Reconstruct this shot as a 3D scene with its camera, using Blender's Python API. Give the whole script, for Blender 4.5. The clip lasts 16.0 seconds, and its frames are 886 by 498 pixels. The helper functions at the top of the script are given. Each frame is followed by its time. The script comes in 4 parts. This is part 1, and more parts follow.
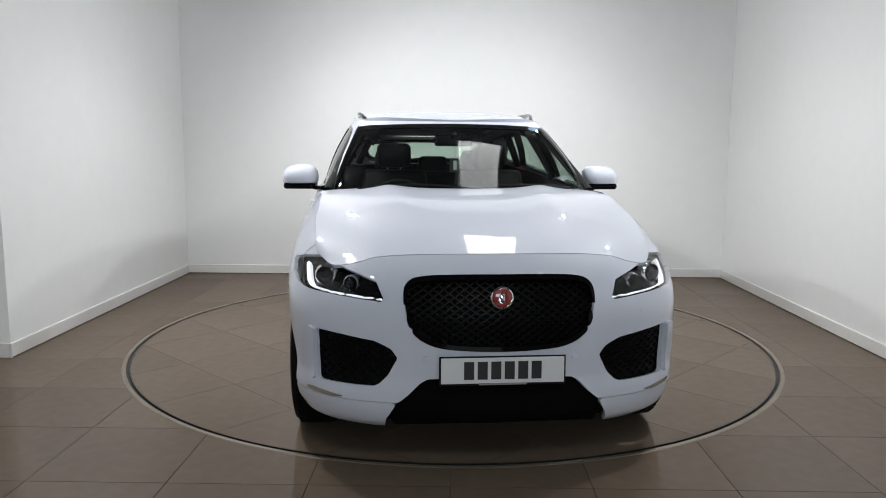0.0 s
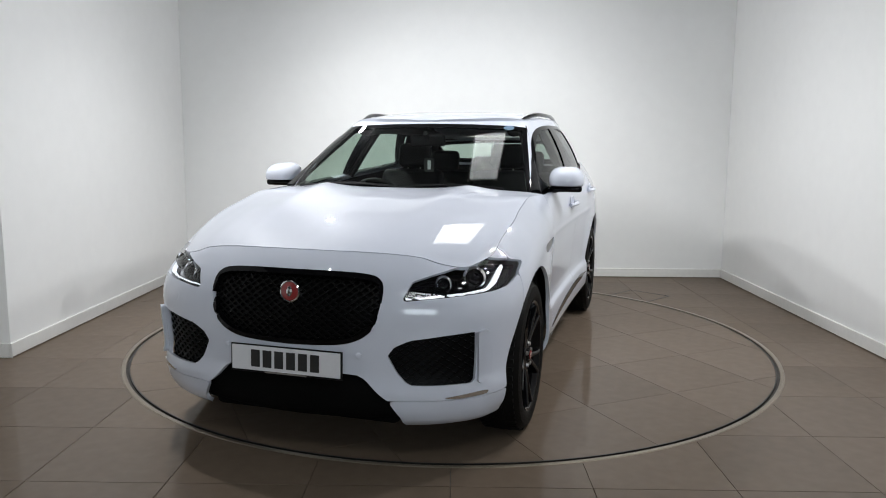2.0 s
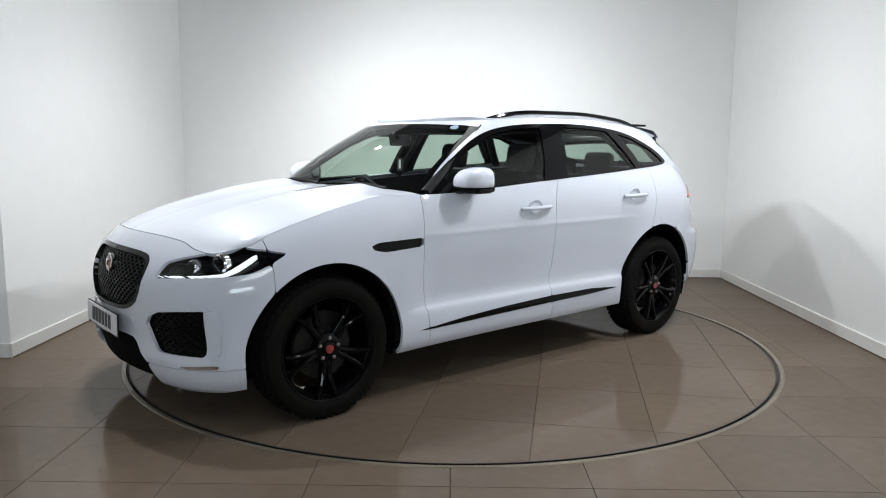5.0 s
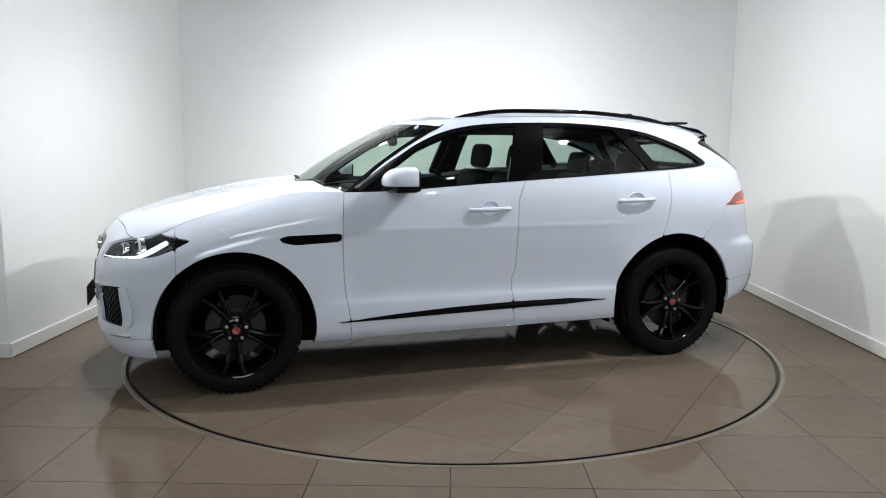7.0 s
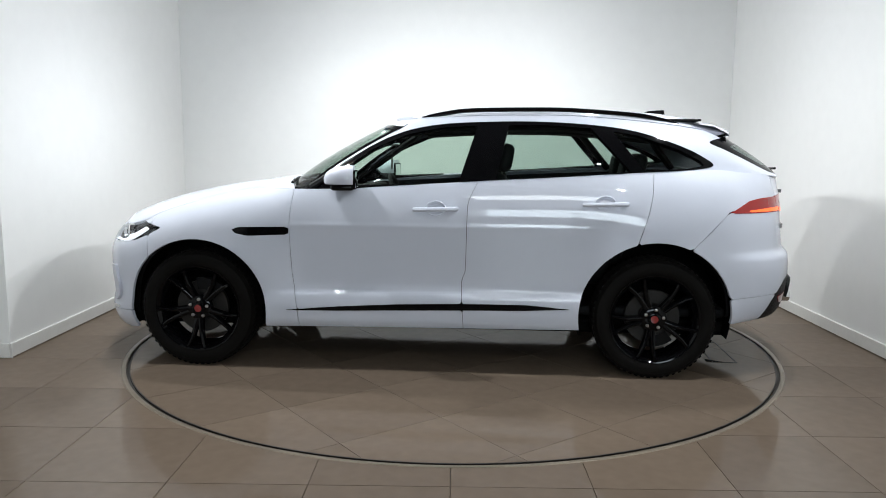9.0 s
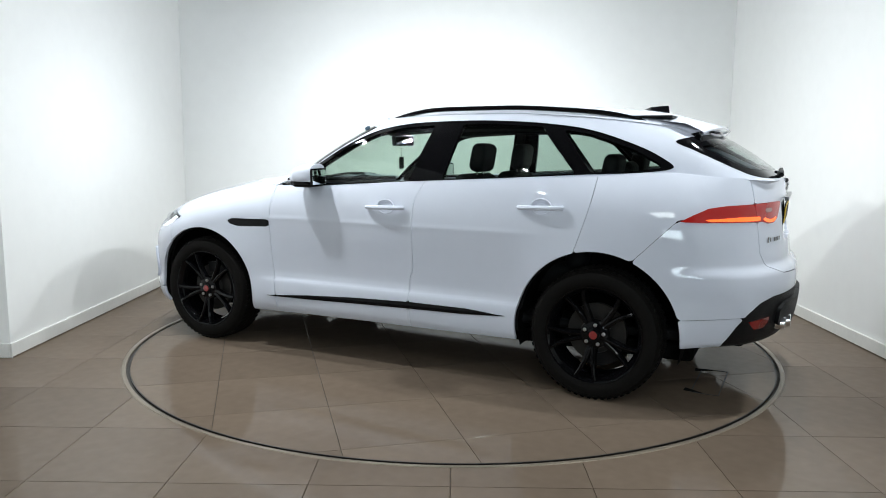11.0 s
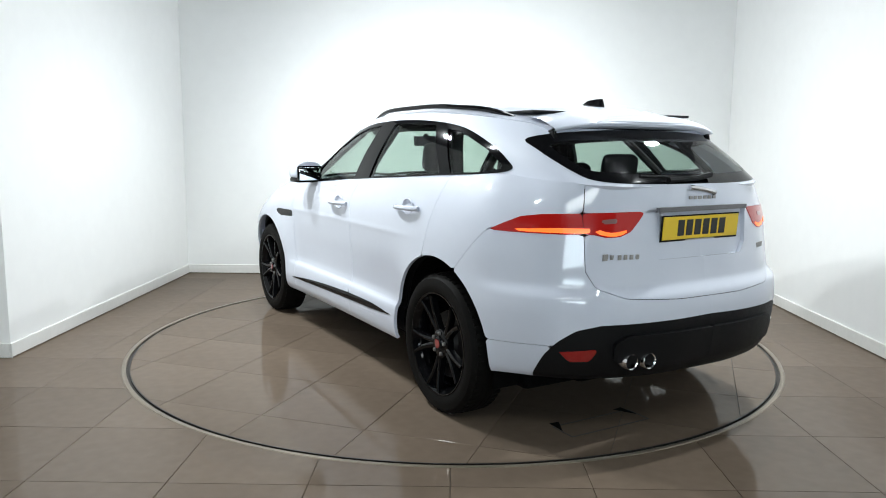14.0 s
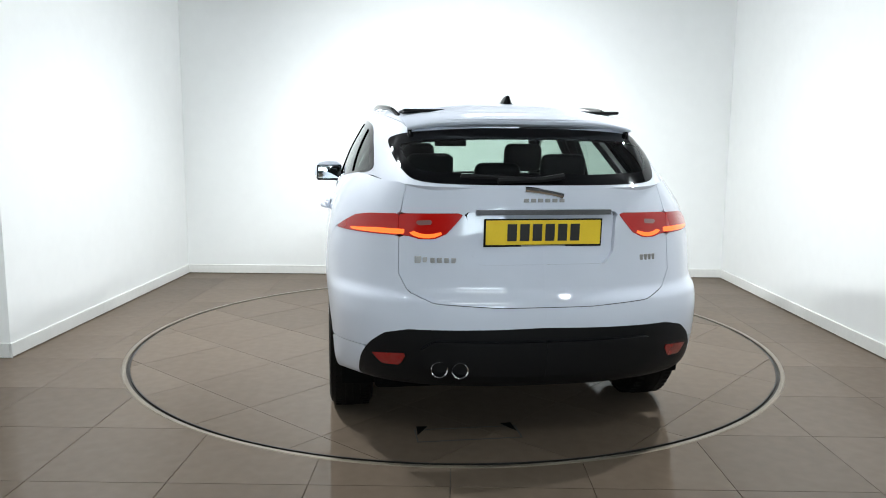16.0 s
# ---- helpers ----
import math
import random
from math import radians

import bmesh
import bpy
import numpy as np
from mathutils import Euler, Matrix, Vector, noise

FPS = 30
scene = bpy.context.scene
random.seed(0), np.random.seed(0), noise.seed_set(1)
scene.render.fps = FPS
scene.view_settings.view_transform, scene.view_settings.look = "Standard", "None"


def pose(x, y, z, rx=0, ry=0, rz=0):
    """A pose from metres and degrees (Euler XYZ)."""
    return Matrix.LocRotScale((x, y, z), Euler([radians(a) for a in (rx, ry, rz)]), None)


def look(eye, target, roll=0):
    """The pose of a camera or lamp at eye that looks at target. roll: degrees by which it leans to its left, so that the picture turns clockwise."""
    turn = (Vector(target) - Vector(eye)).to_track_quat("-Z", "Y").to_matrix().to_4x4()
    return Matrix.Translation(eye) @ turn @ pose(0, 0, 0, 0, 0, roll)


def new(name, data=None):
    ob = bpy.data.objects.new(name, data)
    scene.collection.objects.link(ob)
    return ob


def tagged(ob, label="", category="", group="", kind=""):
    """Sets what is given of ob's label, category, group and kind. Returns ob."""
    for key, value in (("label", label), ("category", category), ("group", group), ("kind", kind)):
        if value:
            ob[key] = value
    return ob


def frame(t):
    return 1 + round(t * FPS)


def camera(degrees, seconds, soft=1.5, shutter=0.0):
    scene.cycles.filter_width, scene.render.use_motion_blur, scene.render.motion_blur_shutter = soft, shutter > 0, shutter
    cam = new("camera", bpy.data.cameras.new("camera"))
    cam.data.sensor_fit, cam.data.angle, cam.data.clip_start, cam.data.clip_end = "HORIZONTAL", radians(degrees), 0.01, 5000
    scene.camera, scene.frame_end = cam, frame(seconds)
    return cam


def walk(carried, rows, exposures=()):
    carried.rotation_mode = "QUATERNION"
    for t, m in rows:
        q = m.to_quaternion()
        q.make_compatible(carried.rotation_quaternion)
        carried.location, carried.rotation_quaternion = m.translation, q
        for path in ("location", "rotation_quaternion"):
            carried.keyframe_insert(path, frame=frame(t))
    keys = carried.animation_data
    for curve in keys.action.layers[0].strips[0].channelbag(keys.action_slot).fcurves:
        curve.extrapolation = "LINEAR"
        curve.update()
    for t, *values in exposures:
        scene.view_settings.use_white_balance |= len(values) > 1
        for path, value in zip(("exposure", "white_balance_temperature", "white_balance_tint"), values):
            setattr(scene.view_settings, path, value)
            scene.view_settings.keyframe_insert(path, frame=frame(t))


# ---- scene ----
cam = camera(61.88, 16.0, soft=1.0)
EYE = (0.0, -5.388, 1.417)
AIM = (-0.0127, -4.3976, 1.2791)
walk(cam, [(0.0, look(EYE, AIM, 0.4365)), (16.0, look(EYE, AIM, 0.4365))],
     exposures=[(0.0, -0.10, 6450, 9), (2.0, -0.04, 6420, 9), (4.0, 0.06, 6380, 8), (6.5, 0.2, 6320, 7), (9.0, 0.25, 6320, 7), (11.5, 0.44, 6220, 4), (14.0, 0.55, 6220, 4), (16.0, 0.6, 6220, 4)])

# ---- light ----
world = bpy.data.worlds.new("world")
world.use_nodes = True
scene.world = world
world.node_tree.nodes["Background"].inputs["Color"].default_value = (0.9, 0.95, 1.0, 1)
world.node_tree.nodes["Background"].inputs["Strength"].default_value = 0.3


def area_lamp(name, at, target, sx, sy, watts, colour=(0.95, 0.985, 1.0)):
    data = bpy.data.lights.new(name, "AREA")
    data.shape, data.size, data.size_y, data.energy, data.color = "RECTANGLE", sx, sy, watts, colour
    ob = new(name, data)
    ob.matrix_world = look(at, target)
    return ob


CEIL = 3.3
# The second panel is an unseen fill added to brighten the car's front.
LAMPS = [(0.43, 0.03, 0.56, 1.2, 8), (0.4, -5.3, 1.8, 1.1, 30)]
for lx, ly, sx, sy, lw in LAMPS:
    area_lamp("ceiling_and_fill_lamp", (lx, ly, CEIL - 0.05), (lx, ly, 0), sx, sy, lw)
# The last two spots are unseen fill, added to light the north wall.
SPOTS = [((-2.25, 0.25, 3.2), (0.7, 0.2, 0.4), 205), ((-1.9, -0.85, 3.2), (0.8, 0.0, 0.4), 215), ((-1.5, 1.9, 3.2), (0.0, -0.5, 0.0), 120),
         ((2.25, 0.25, 3.2), (-0.7, 0.2, 0.4), 165), ((2.1, -1.25, 3.2), (-0.8, 0.0, 0.4), 185), ((1.5, 1.9, 3.2), (0.0, -0.5, 0.0), 70),
         ((-1.5, -3.0, 3.2), (0.6, 2.4, 0.6), 12), ((1.5, -3.0, 3.2), (-0.6, 2.4, 0.6), 12)]
for at, aim, watts in SPOTS:
    data = bpy.data.lights.new("spot_and_fill_lamp", "SPOT")
    data.energy, data.spot_size, data.spot_blend, data.shadow_soft_size, data.color = watts, radians(170), 1.0, 0.05, (0.972, 0.98, 0.995)
    new("spot_and_fill_lamp", data).matrix_world = look(at, aim)
area_lamp("window_light", (0.75, -9.6, 2.2), (0.4, 0, 1.2), 3.0, 1.2, 75, (0.82, 0.92, 1.0))


# ---- materials ----
def material(name, colour, rough=0.5, metal=0.0, coat=0.0, vary=0.06, scale=6.0, bump=0.0, bscale=60.0, glow=0.0, glow_colour=None, spec=0.5):
    m = bpy.data.materials.new(name)
    m.use_nodes = True
    nt = m.node_tree
    b = nt.nodes["Principled BSDF"]
    b.inputs["Roughness"].default_value = rough
    b.inputs["Metallic"].default_value = metal
    b.inputs["Coat Weight"].default_value = coat
    b.inputs["Coat Roughness"].default_value = 0.025
    b.inputs["Specular IOR Level"].default_value = spec
    b.inputs["Base Color"].default_value = (*colour, 1)
    if vary:
        tc = nt.nodes.new("ShaderNodeTexCoord")
        big, fine = nt.nodes.new("ShaderNodeTexNoise"), nt.nodes.new("ShaderNodeTexNoise")
        big.inputs["Scale"].default_value, fine.inputs["Scale"].default_value = scale * 0.35, scale * 6
        big.inputs["Detail"].default_value = fine.inputs["Detail"].default_value = 5
        add = nt.nodes.new("ShaderNodeMath")
        add.operation = "ADD"
        ramp = nt.nodes.new("ShaderNodeMapRange")
        ramp.inputs["From Min"].default_value, ramp.inputs["From Max"].default_value = 0.6, 1.4
        ramp.inputs["To Min"].default_value, ramp.inputs["To Max"].default_value = 1 - vary, 1 + vary
        mul = nt.nodes.new("ShaderNodeVectorMath")
        mul.operation = "SCALE"
        mul.inputs[0].default_value = colour
        nt.links.new(tc.outputs["Object"], big.inputs["Vector"])
        nt.links.new(tc.outputs["Object"], fine.inputs["Vector"])
        nt.links.new(big.outputs["Fac"], add.inputs[0])
        nt.links.new(fine.outputs["Fac"], add.inputs[1])
        nt.links.new(add.outputs[0], ramp.inputs["Value"])
        nt.links.new(ramp.outputs[0], mul.inputs["Scale"])
        nt.links.new(mul.outputs[0], b.inputs["Base Color"])
    if bump:
        tc = nt.nodes.new("ShaderNodeTexCoord")
        nz = nt.nodes.new("ShaderNodeTexNoise")
        nz.inputs["Scale"].default_value, nz.inputs["Detail"].default_value = bscale, 4
        bp = nt.nodes.new("ShaderNodeBump")
        bp.inputs["Strength"].default_value, bp.inputs["Distance"].default_value = bump, 0.01
        nt.links.new(tc.outputs["Object"], nz.inputs["Vector"])
        nt.links.new(nz.outputs["Fac"], bp.inputs["Height"])
        nt.links.new(bp.outputs["Normal"], b.inputs["Normal"])
    if glow:
        b.inputs["Emission Color"].default_value = (*(glow_colour or colour), 1)
        b.inputs["Emission Strength"].default_value = glow
    return m


def glass(name, tint, rough=0.0, see=0.8):
    """Tinted automotive glass: a clear tinted layer under a glossy face."""
    m = bpy.data.materials.new(name)
    m.use_nodes = True
    nt = m.node_tree
    nt.nodes.clear()
    out = nt.nodes.new("ShaderNodeOutputMaterial")
    tr, gl, mix = nt.nodes.new("ShaderNodeBsdfTransparent"), nt.nodes.new("ShaderNodeBsdfGlossy"), nt.nodes.new("ShaderNodeMixShader")
    face, power, fr = nt.nodes.new("ShaderNodeLayerWeight"), nt.nodes.new("ShaderNodeMath"), nt.nodes.new("ShaderNodeMath")
    face.inputs["Blend"].default_value = 0.5
    power.operation, fr.operation = "POWER", "MULTIPLY_ADD"
    power.inputs[1].default_value, fr.inputs[1].default_value, fr.inputs[2].default_value = 5, 0.95, 0.045
    nt.links.new(face.outputs["Facing"], power.inputs[0])
    nt.links.new(power.outputs[0], fr.inputs[0])
    tr.inputs["Color"].default_value = (*tint, 1)
    gl.inputs["Roughness"].default_value = rough
    nt.links.new(fr.outputs[0], mix.inputs[0])
    nt.links.new(tr.outputs[0], mix.inputs[1])
    nt.links.new(gl.outputs[0], mix.inputs[2])
    nt.links.new(mix.outputs[0], out.inputs["Surface"])
    return m


PAINT = material("white_car_paint", (0.57, 0.595, 0.67), 0.45, coat=1.0, vary=0.012, scale=3, spec=0.15)
BLACK = material("gloss_black", (0.003, 0.003, 0.0035), 0.05, coat=0.0, spec=0.17, vary=0.1, scale=8)
PLASTIC = material("black_plastic", (0.0045, 0.0045, 0.005), 0.5, vary=0.15, scale=20, bump=0.15, bscale=400, spec=0.16)
RUBBER = material("tyre_rubber", (0.006, 0.0055, 0.005), 0.6, vary=0.25, scale=10, bump=0.2, bscale=120, spec=0.06)
DARK = material("dark_void", (0.003, 0.003, 0.003), 0.9, vary=0.2, scale=10, spec=0.05)
CABIN = material("cabin_trim", (0.006, 0.006, 0.0065), 0.6, vary=0.2, scale=14, bump=0.2, bscale=250, spec=0.12)
LEATHER = material("black_leather", (0.007, 0.007, 0.0075), 0.5, vary=0.2, scale=12, bump=0.3, bscale=180, spec=0.15)
MESH = material("black_mesh", (0.0025, 0.0025, 0.0025), 0.4, vary=0.1, scale=30, spec=0.1)
HOUSING = material("lamp_housing", (0.16, 0.16, 0.165), 0.28, metal=0.8, vary=0.2, scale=25)
IRON = material("dark_iron", (0.03, 0.028, 0.026), 0.5, metal=0.7, vary=0.2, scale=30)
# Dark paint of the unseen walls and ceiling, keeps reflections and bounce low.
BACKWALL = material("unseen_charcoal_surround", (0.10, 0.10, 0.105), 0.7, vary=0.06, scale=1.4, bump=0.06, bscale=90)
CLEAR = material("smoked_clear_lens", (0.22, 0.12, 0.11), 0.15, coat=1.0, vary=0.1, scale=40)
GRIME = material("grimy_sealant", (0.10, 0.07, 0.045), 0.8, vary=0.4, scale=9)
CHROME = material("chrome", (0.75, 0.75, 0.76), 0.12, metal=1.0, vary=0.04, scale=8)
STEEL = material("brushed_steel", (0.35, 0.34, 0.33), 0.38, metal=1.0, vary=0.15, scale=30)
GLASS = glass("tinted_glass", (0.66, 0.75, 0.69))
PRIVACY = glass("rear_tinted_glass", (0.58, 0.67, 0.62))
LENS = glass("clear_lens", (0.86, 0.88, 0.9))
REDLENS = material("red_lamp_lens", (0.13, 0.002, 0.002), 0.2, coat=0.6, vary=0.1, scale=20, spec=0.25, glow=0.13, glow_colour=(1.0, 0.02, 0.012))
REDGLOW = material("lit_tail_strip", (0.7, 0.06, 0.02), 0.3, vary=0, glow=1.1, glow_colour=(1.0, 0.15, 0.015))
REFLECT = material("red_reflector", (0.20, 0.005, 0.005), 0.15, coat=1.0, vary=0.15, scale=60)
DRL = material("lit_daytime_lamp", (0.9, 0.92, 0.95), 0.2, vary=0, glow=0.8, glow_colour=(0.95, 0.97, 1.0))
BADGE = material("red_badge", (0.22, 0.02, 0.02), 0.25, coat=1.0, vary=0.2, scale=60)
WHITEPLATE = material("white_plate", (0.62, 0.62, 0.64), 0.4, vary=0.03, scale=20)
YELLOWPLATE = material("yellow_plate", (0.75, 0.52, 0.02), 0.4, vary=0.03, scale=20)
INK = material("black_print", (0.012, 0.012, 0.012), 0.5, vary=0.1, scale=50)
MIRROR = material("mirror_glass", (0.75, 0.8, 0.82), 0.02, metal=1.0, vary=0)
BLUE = material("blue_sticker", (0.13, 0.21, 0.30), 0.5, vary=0.05, scale=60)
WALL = material("white_wall_paint", (0.82, 0.82, 0.805), 0.65, vary=0.02, scale=1.4, bump=0.06, bscale=90)
SKIRT = material("white_gloss_skirting", (0.74, 0.73, 0.70), 0.35, vary=0.05, scale=5)
GROUT = material("dark_grout", (0.045, 0.040, 0.036), 0.85, vary=0.2, scale=12)
RING = material("worn_ring_metal", (0.22, 0.182, 0.138), 0.36, metal=0.5, vary=0.25, scale=9, bump=0.1, bscale=80)
# The slats' glow stands in for daylight behind the blind.
SHUTTER = material("glowing_white_blind", (0.8, 0.84, 0.88), 0.5, vary=0.03, scale=4, glow=2.2, glow_colour=(0.86, 0.94, 1.0))
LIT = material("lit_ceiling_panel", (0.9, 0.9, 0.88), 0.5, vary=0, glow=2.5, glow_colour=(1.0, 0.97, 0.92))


def tile_material():
    m = material("porcelain_floor_tile", (0.136, 0.104, 0.078), 0.08, vary=0.10, scale=2.2)
    nt = m.node_tree
    b = nt.nodes["Principled BSDF"]
    for n in nt.nodes:
        if n.bl_idname == "ShaderNodeTexNoise":
            n.inputs["Detail"].default_value = 1.5
    tc, nz, mr = nt.nodes.new("ShaderNodeTexCoord"), nt.nodes.new("ShaderNodeTexNoise"), nt.nodes.new("ShaderNodeMapRange")
    nz.inputs["Scale"].default_value, nz.inputs["Detail"].default_value = 1.5, 1
    mr.inputs["To Min"].default_value, mr.inputs["To Max"].default_value = 0.055, 0.085
    nt.links.new(tc.outputs["Object"], nz.inputs["Vector"])
    nt.links.new(nz.outputs["Fac"], mr.inputs["Value"])
    b.inputs["Roughness"].default_value = 0.6
    info, sc, old = nt.nodes.new("ShaderNodeObjectInfo"), nt.nodes.new("ShaderNodeMapRange"), b.inputs["Base Color"].links[0].from_socket
    sc.inputs["To Min"].default_value, sc.inputs["To Max"].default_value = 0.93, 1.07
    mul = nt.nodes.new("ShaderNodeVectorMath")
    mul.operation = "SCALE"
    nt.links.new(info.outputs["Random"], sc.inputs["Value"])
    nt.links.new(old, mul.inputs[0])
    nt.links.new(sc.outputs[0], mul.inputs["Scale"])
    nt.links.new(mul.outputs[0], b.inputs["Base Color"])
    b.inputs["Specular IOR Level"].default_value = 0.0
    face, power, fac = nt.nodes.new("ShaderNodeLayerWeight"), nt.nodes.new("ShaderNodeMath"), nt.nodes.new("ShaderNodeMath")
    face.inputs["Blend"].default_value = 0.5
    power.operation, fac.operation = "POWER", "MULTIPLY_ADD"
    power.inputs[1].default_value, fac.inputs[1].default_value, fac.inputs[2].default_value = 3, 0.20, 0.045
    gloss, mix = nt.nodes.new("ShaderNodeBsdfGlossy"), nt.nodes.new("ShaderNodeMixShader")
    nt.links.new(mr.outputs[0], gloss.inputs["Roughness"])
    nt.links.new(face.outputs["Facing"], power.inputs[0])
    nt.links.new(power.outputs[0], fac.inputs[0])
    nt.links.new(fac.outputs[0], mix.inputs[0])
    nt.links.new(b.outputs[0], mix.inputs[1])
    nt.links.new(gloss.outputs[0], mix.inputs[2])
    nt.links.new(mix.outputs[0], nt.nodes["Material Output"].inputs["Surface"])
    return m


TILE = tile_material()


# ---- mesh helpers ----
def mesh_ob(name, verts, faces, mat, parent=None, label="", smooth=False):
    me = bpy.data.meshes.new(name)
    me.from_pydata([tuple(v) for v in verts], [], faces)
    me.materials.append(mat)
    if smooth:
        me.polygons.foreach_set("use_smooth", [True] * len(me.polygons))
    me.update()
    ob = new(name, me)
    ob.parent = parent
    return tagged(ob, label)


def part(name, bm, mat, parent, label="", smooth=False):
    me = bpy.data.meshes.new(name)
    bmesh.ops.recalc_face_normals(bm, faces=bm.faces)
    bm.to_mesh(me)
    bm.free()
    me.materials.append(mat)
    if smooth:
        me.polygons.foreach_set("use_smooth", [True] * len(me.polygons))
        me.set_sharp_from_angle(angle=radians(35))
    ob = new(name, me)
    ob.parent = parent
    return tagged(ob, label)


def block(bm, lo, hi, bevel=0.0, m=None):
    """A box between two corners, with rounded edges."""
    geo = bmesh.ops.create_cube(bm, size=1)["verts"]
    for v in geo:
        v.co = Vector([lo[i] + (v.co[i] + 0.5) * (hi[i] - lo[i]) for i in range(3)])
    if bevel:
        edges = list({e for v in geo for e in v.link_edges})
        out = bmesh.ops.bevel(bm, geom=edges, offset=bevel, segments=3, profile=0.5, affect="EDGES")
        geo = list({v for f in out["faces"] for v in f.verts} | {v for v in geo if v.is_valid})
    if m is not None:
        bmesh.ops.transform(bm, matrix=m, verts=geo)
    return geo


def lathe(bm, profile, m, n=48, arc=2 * math.pi):
    """Turns a profile of (radius, height) round the local z axis."""
    closed = abs(arc - 2 * math.pi) < 1e-6
    rings = []
    for r, h in profile:
        rings.append([bm.verts.new(m @ Vector((r * math.cos(arc * k / n), r * math.sin(arc * k / n), h))) for k in range(n if closed else n + 1)])
    for a, b in zip(rings, rings[1:]):
        for k in range(n if closed else n):
            q = (k + 1) % n if closed else k + 1
            bm.faces.new((a[k], a[q], b[q], b[k]))
    return rings


def tube(bm, path, radius, n=8, flat=1.0):
    """A rod along a path of points."""
    rings = []
    pts = [Vector(p) for p in path]
    for i, p in enumerate(pts):
        d = (pts[min(i + 1, len(pts) - 1)] - pts[max(i - 1, 0)]).normalized()
        side = d.cross(Vector((0, 0, 1)))
        side = side.normalized() if side.length > 1e-4 else Vector((1, 0, 0))
        up = side.cross(d)
        rings.append([bm.verts.new(p + radius * (math.cos(2 * math.pi * k / n) * side + flat * math.sin(2 * math.pi * k / n) * up)) for k in range(n)])
    for a, b in zip(rings, rings[1:]):
        for k in range(n):
            bm.faces.new((a[k], a[(k + 1) % n], b[(k + 1) % n], b[k]))
    bm.faces.new(rings[0][::-1])
    bm.faces.new(rings[-1])


# ---- room ----
def wall(name, lo, hi, mat=WALL, label=""):
    bm = bmesh.new()
    block(bm, lo, hi, 0.004)
    return tagged(part(name, bm, mat, None), label, "wall", kind="structure")


WEST, EAST, NORTH = -2.933, 2.965, 2.69
wall("wall_north", (WEST, NORTH, -0.1), (EAST, NORTH + 0.2, CEIL), label="plain white painted plaster wall behind the turntable")
wall("wall_west", (WEST - 0.1, -0.645, -0.1), (WEST, NORTH + 0.2, CEIL), label="plain white painted partition wall with a free end")
wall("wall_east", (EAST, -6.0, -0.1), (EAST + 0.2, NORTH + 0.2, CEIL), label="plain white painted side wall beside the turntable")
wall("wall_recess", (WEST - 0.32, -6.0, -0.1), (WEST - 0.12, -0.2, CEIL), label="white wall set back past the partition's end")
# Unseen walls added behind the camera, charcoal so the car reflects little.
wall("unseen_wall_south", (-5.0, -10.2, -0.1), (5.0, -10.0, CEIL), BACKWALL, label="unseen showroom wall behind the camera, made charcoal to darken reflections")
wall("unseen_wall_south_west", (-5.0, -10.0, -0.1), (-4.8, -6.0, CEIL), BACKWALL, label="unseen charcoal side wall added to keep reflections dark")
wall("unseen_wall_south_east", (4.8, -10.0, -0.1), (5.0, -6.0, CEIL), BACKWALL, label="unseen charcoal side wall added to keep reflections dark")
wall("unseen_return_west", (-4.8, -6.0, -0.1), (WEST - 0.12, -5.8, CEIL), BACKWALL, label="short unseen charcoal return wall added to close the room")
wall("unseen_return_east", (EAST, -6.2, -0.1), (4.8, -6.0, CEIL), BACKWALL, label="short unseen charcoal return wall added to close the room")
bm = bmesh.new()
block(bm, (-5.0, -3.0, CEIL), (5.0, NORTH + 0.2, CEIL + 0.15))
tagged(part("ceiling", bm, BACKWALL, None), "dark grey ceiling with small lit panels", "ceiling", kind="structure")
bm = bmesh.new()
block(bm, (-5.0, -10.2, CEIL), (5.0, -3.004, CEIL + 0.15))
tagged(part("ceiling_showroom", bm, BACKWALL, None), "plain charcoal showroom ceiling", "ceiling", kind="structure")


def skirting(lo, hi):
    bm = bmesh.new()
    block(bm, lo, hi, 0.005)
    tagged(part("baseboard", bm, SKIRT, None), "white painted skirting board along the wall", "skirting", kind="structure")


def dirt_line(lo, hi):
    bm = bmesh.new()
    block(bm, lo, hi)
    tagged(part("trim", bm, GRIME, None), "dirty dark sealant line under the skirting", "floor trim", kind="structure")


dirt_line((WEST + 0.02, NORTH - 0.020, 0.0), (EAST - 0.02, NORTH - 0.016, 0.007))
dirt_line((WEST + 0.016, -0.655, 0.0), (WEST + 0.020, NORTH - 0.02, 0.008))
dirt_line((EAST - 0.020, -5.9, 0.0), (EAST - 0.016, NORTH - 0.02, 0.008))
skirting((WEST, NORTH - 0.016, 0.0), (EAST, NORTH, 0.098))
skirting((WEST, -0.66, 0.0), (WEST + 0.016, NORTH - 0.016, 0.098))
skirting((EAST - 0.016, -5.9, 0.0), (EAST, NORTH - 0.016, 0.098))
skirting((WEST - 0.1, -0.661, 0.0), (WEST, -0.645, 0.098))

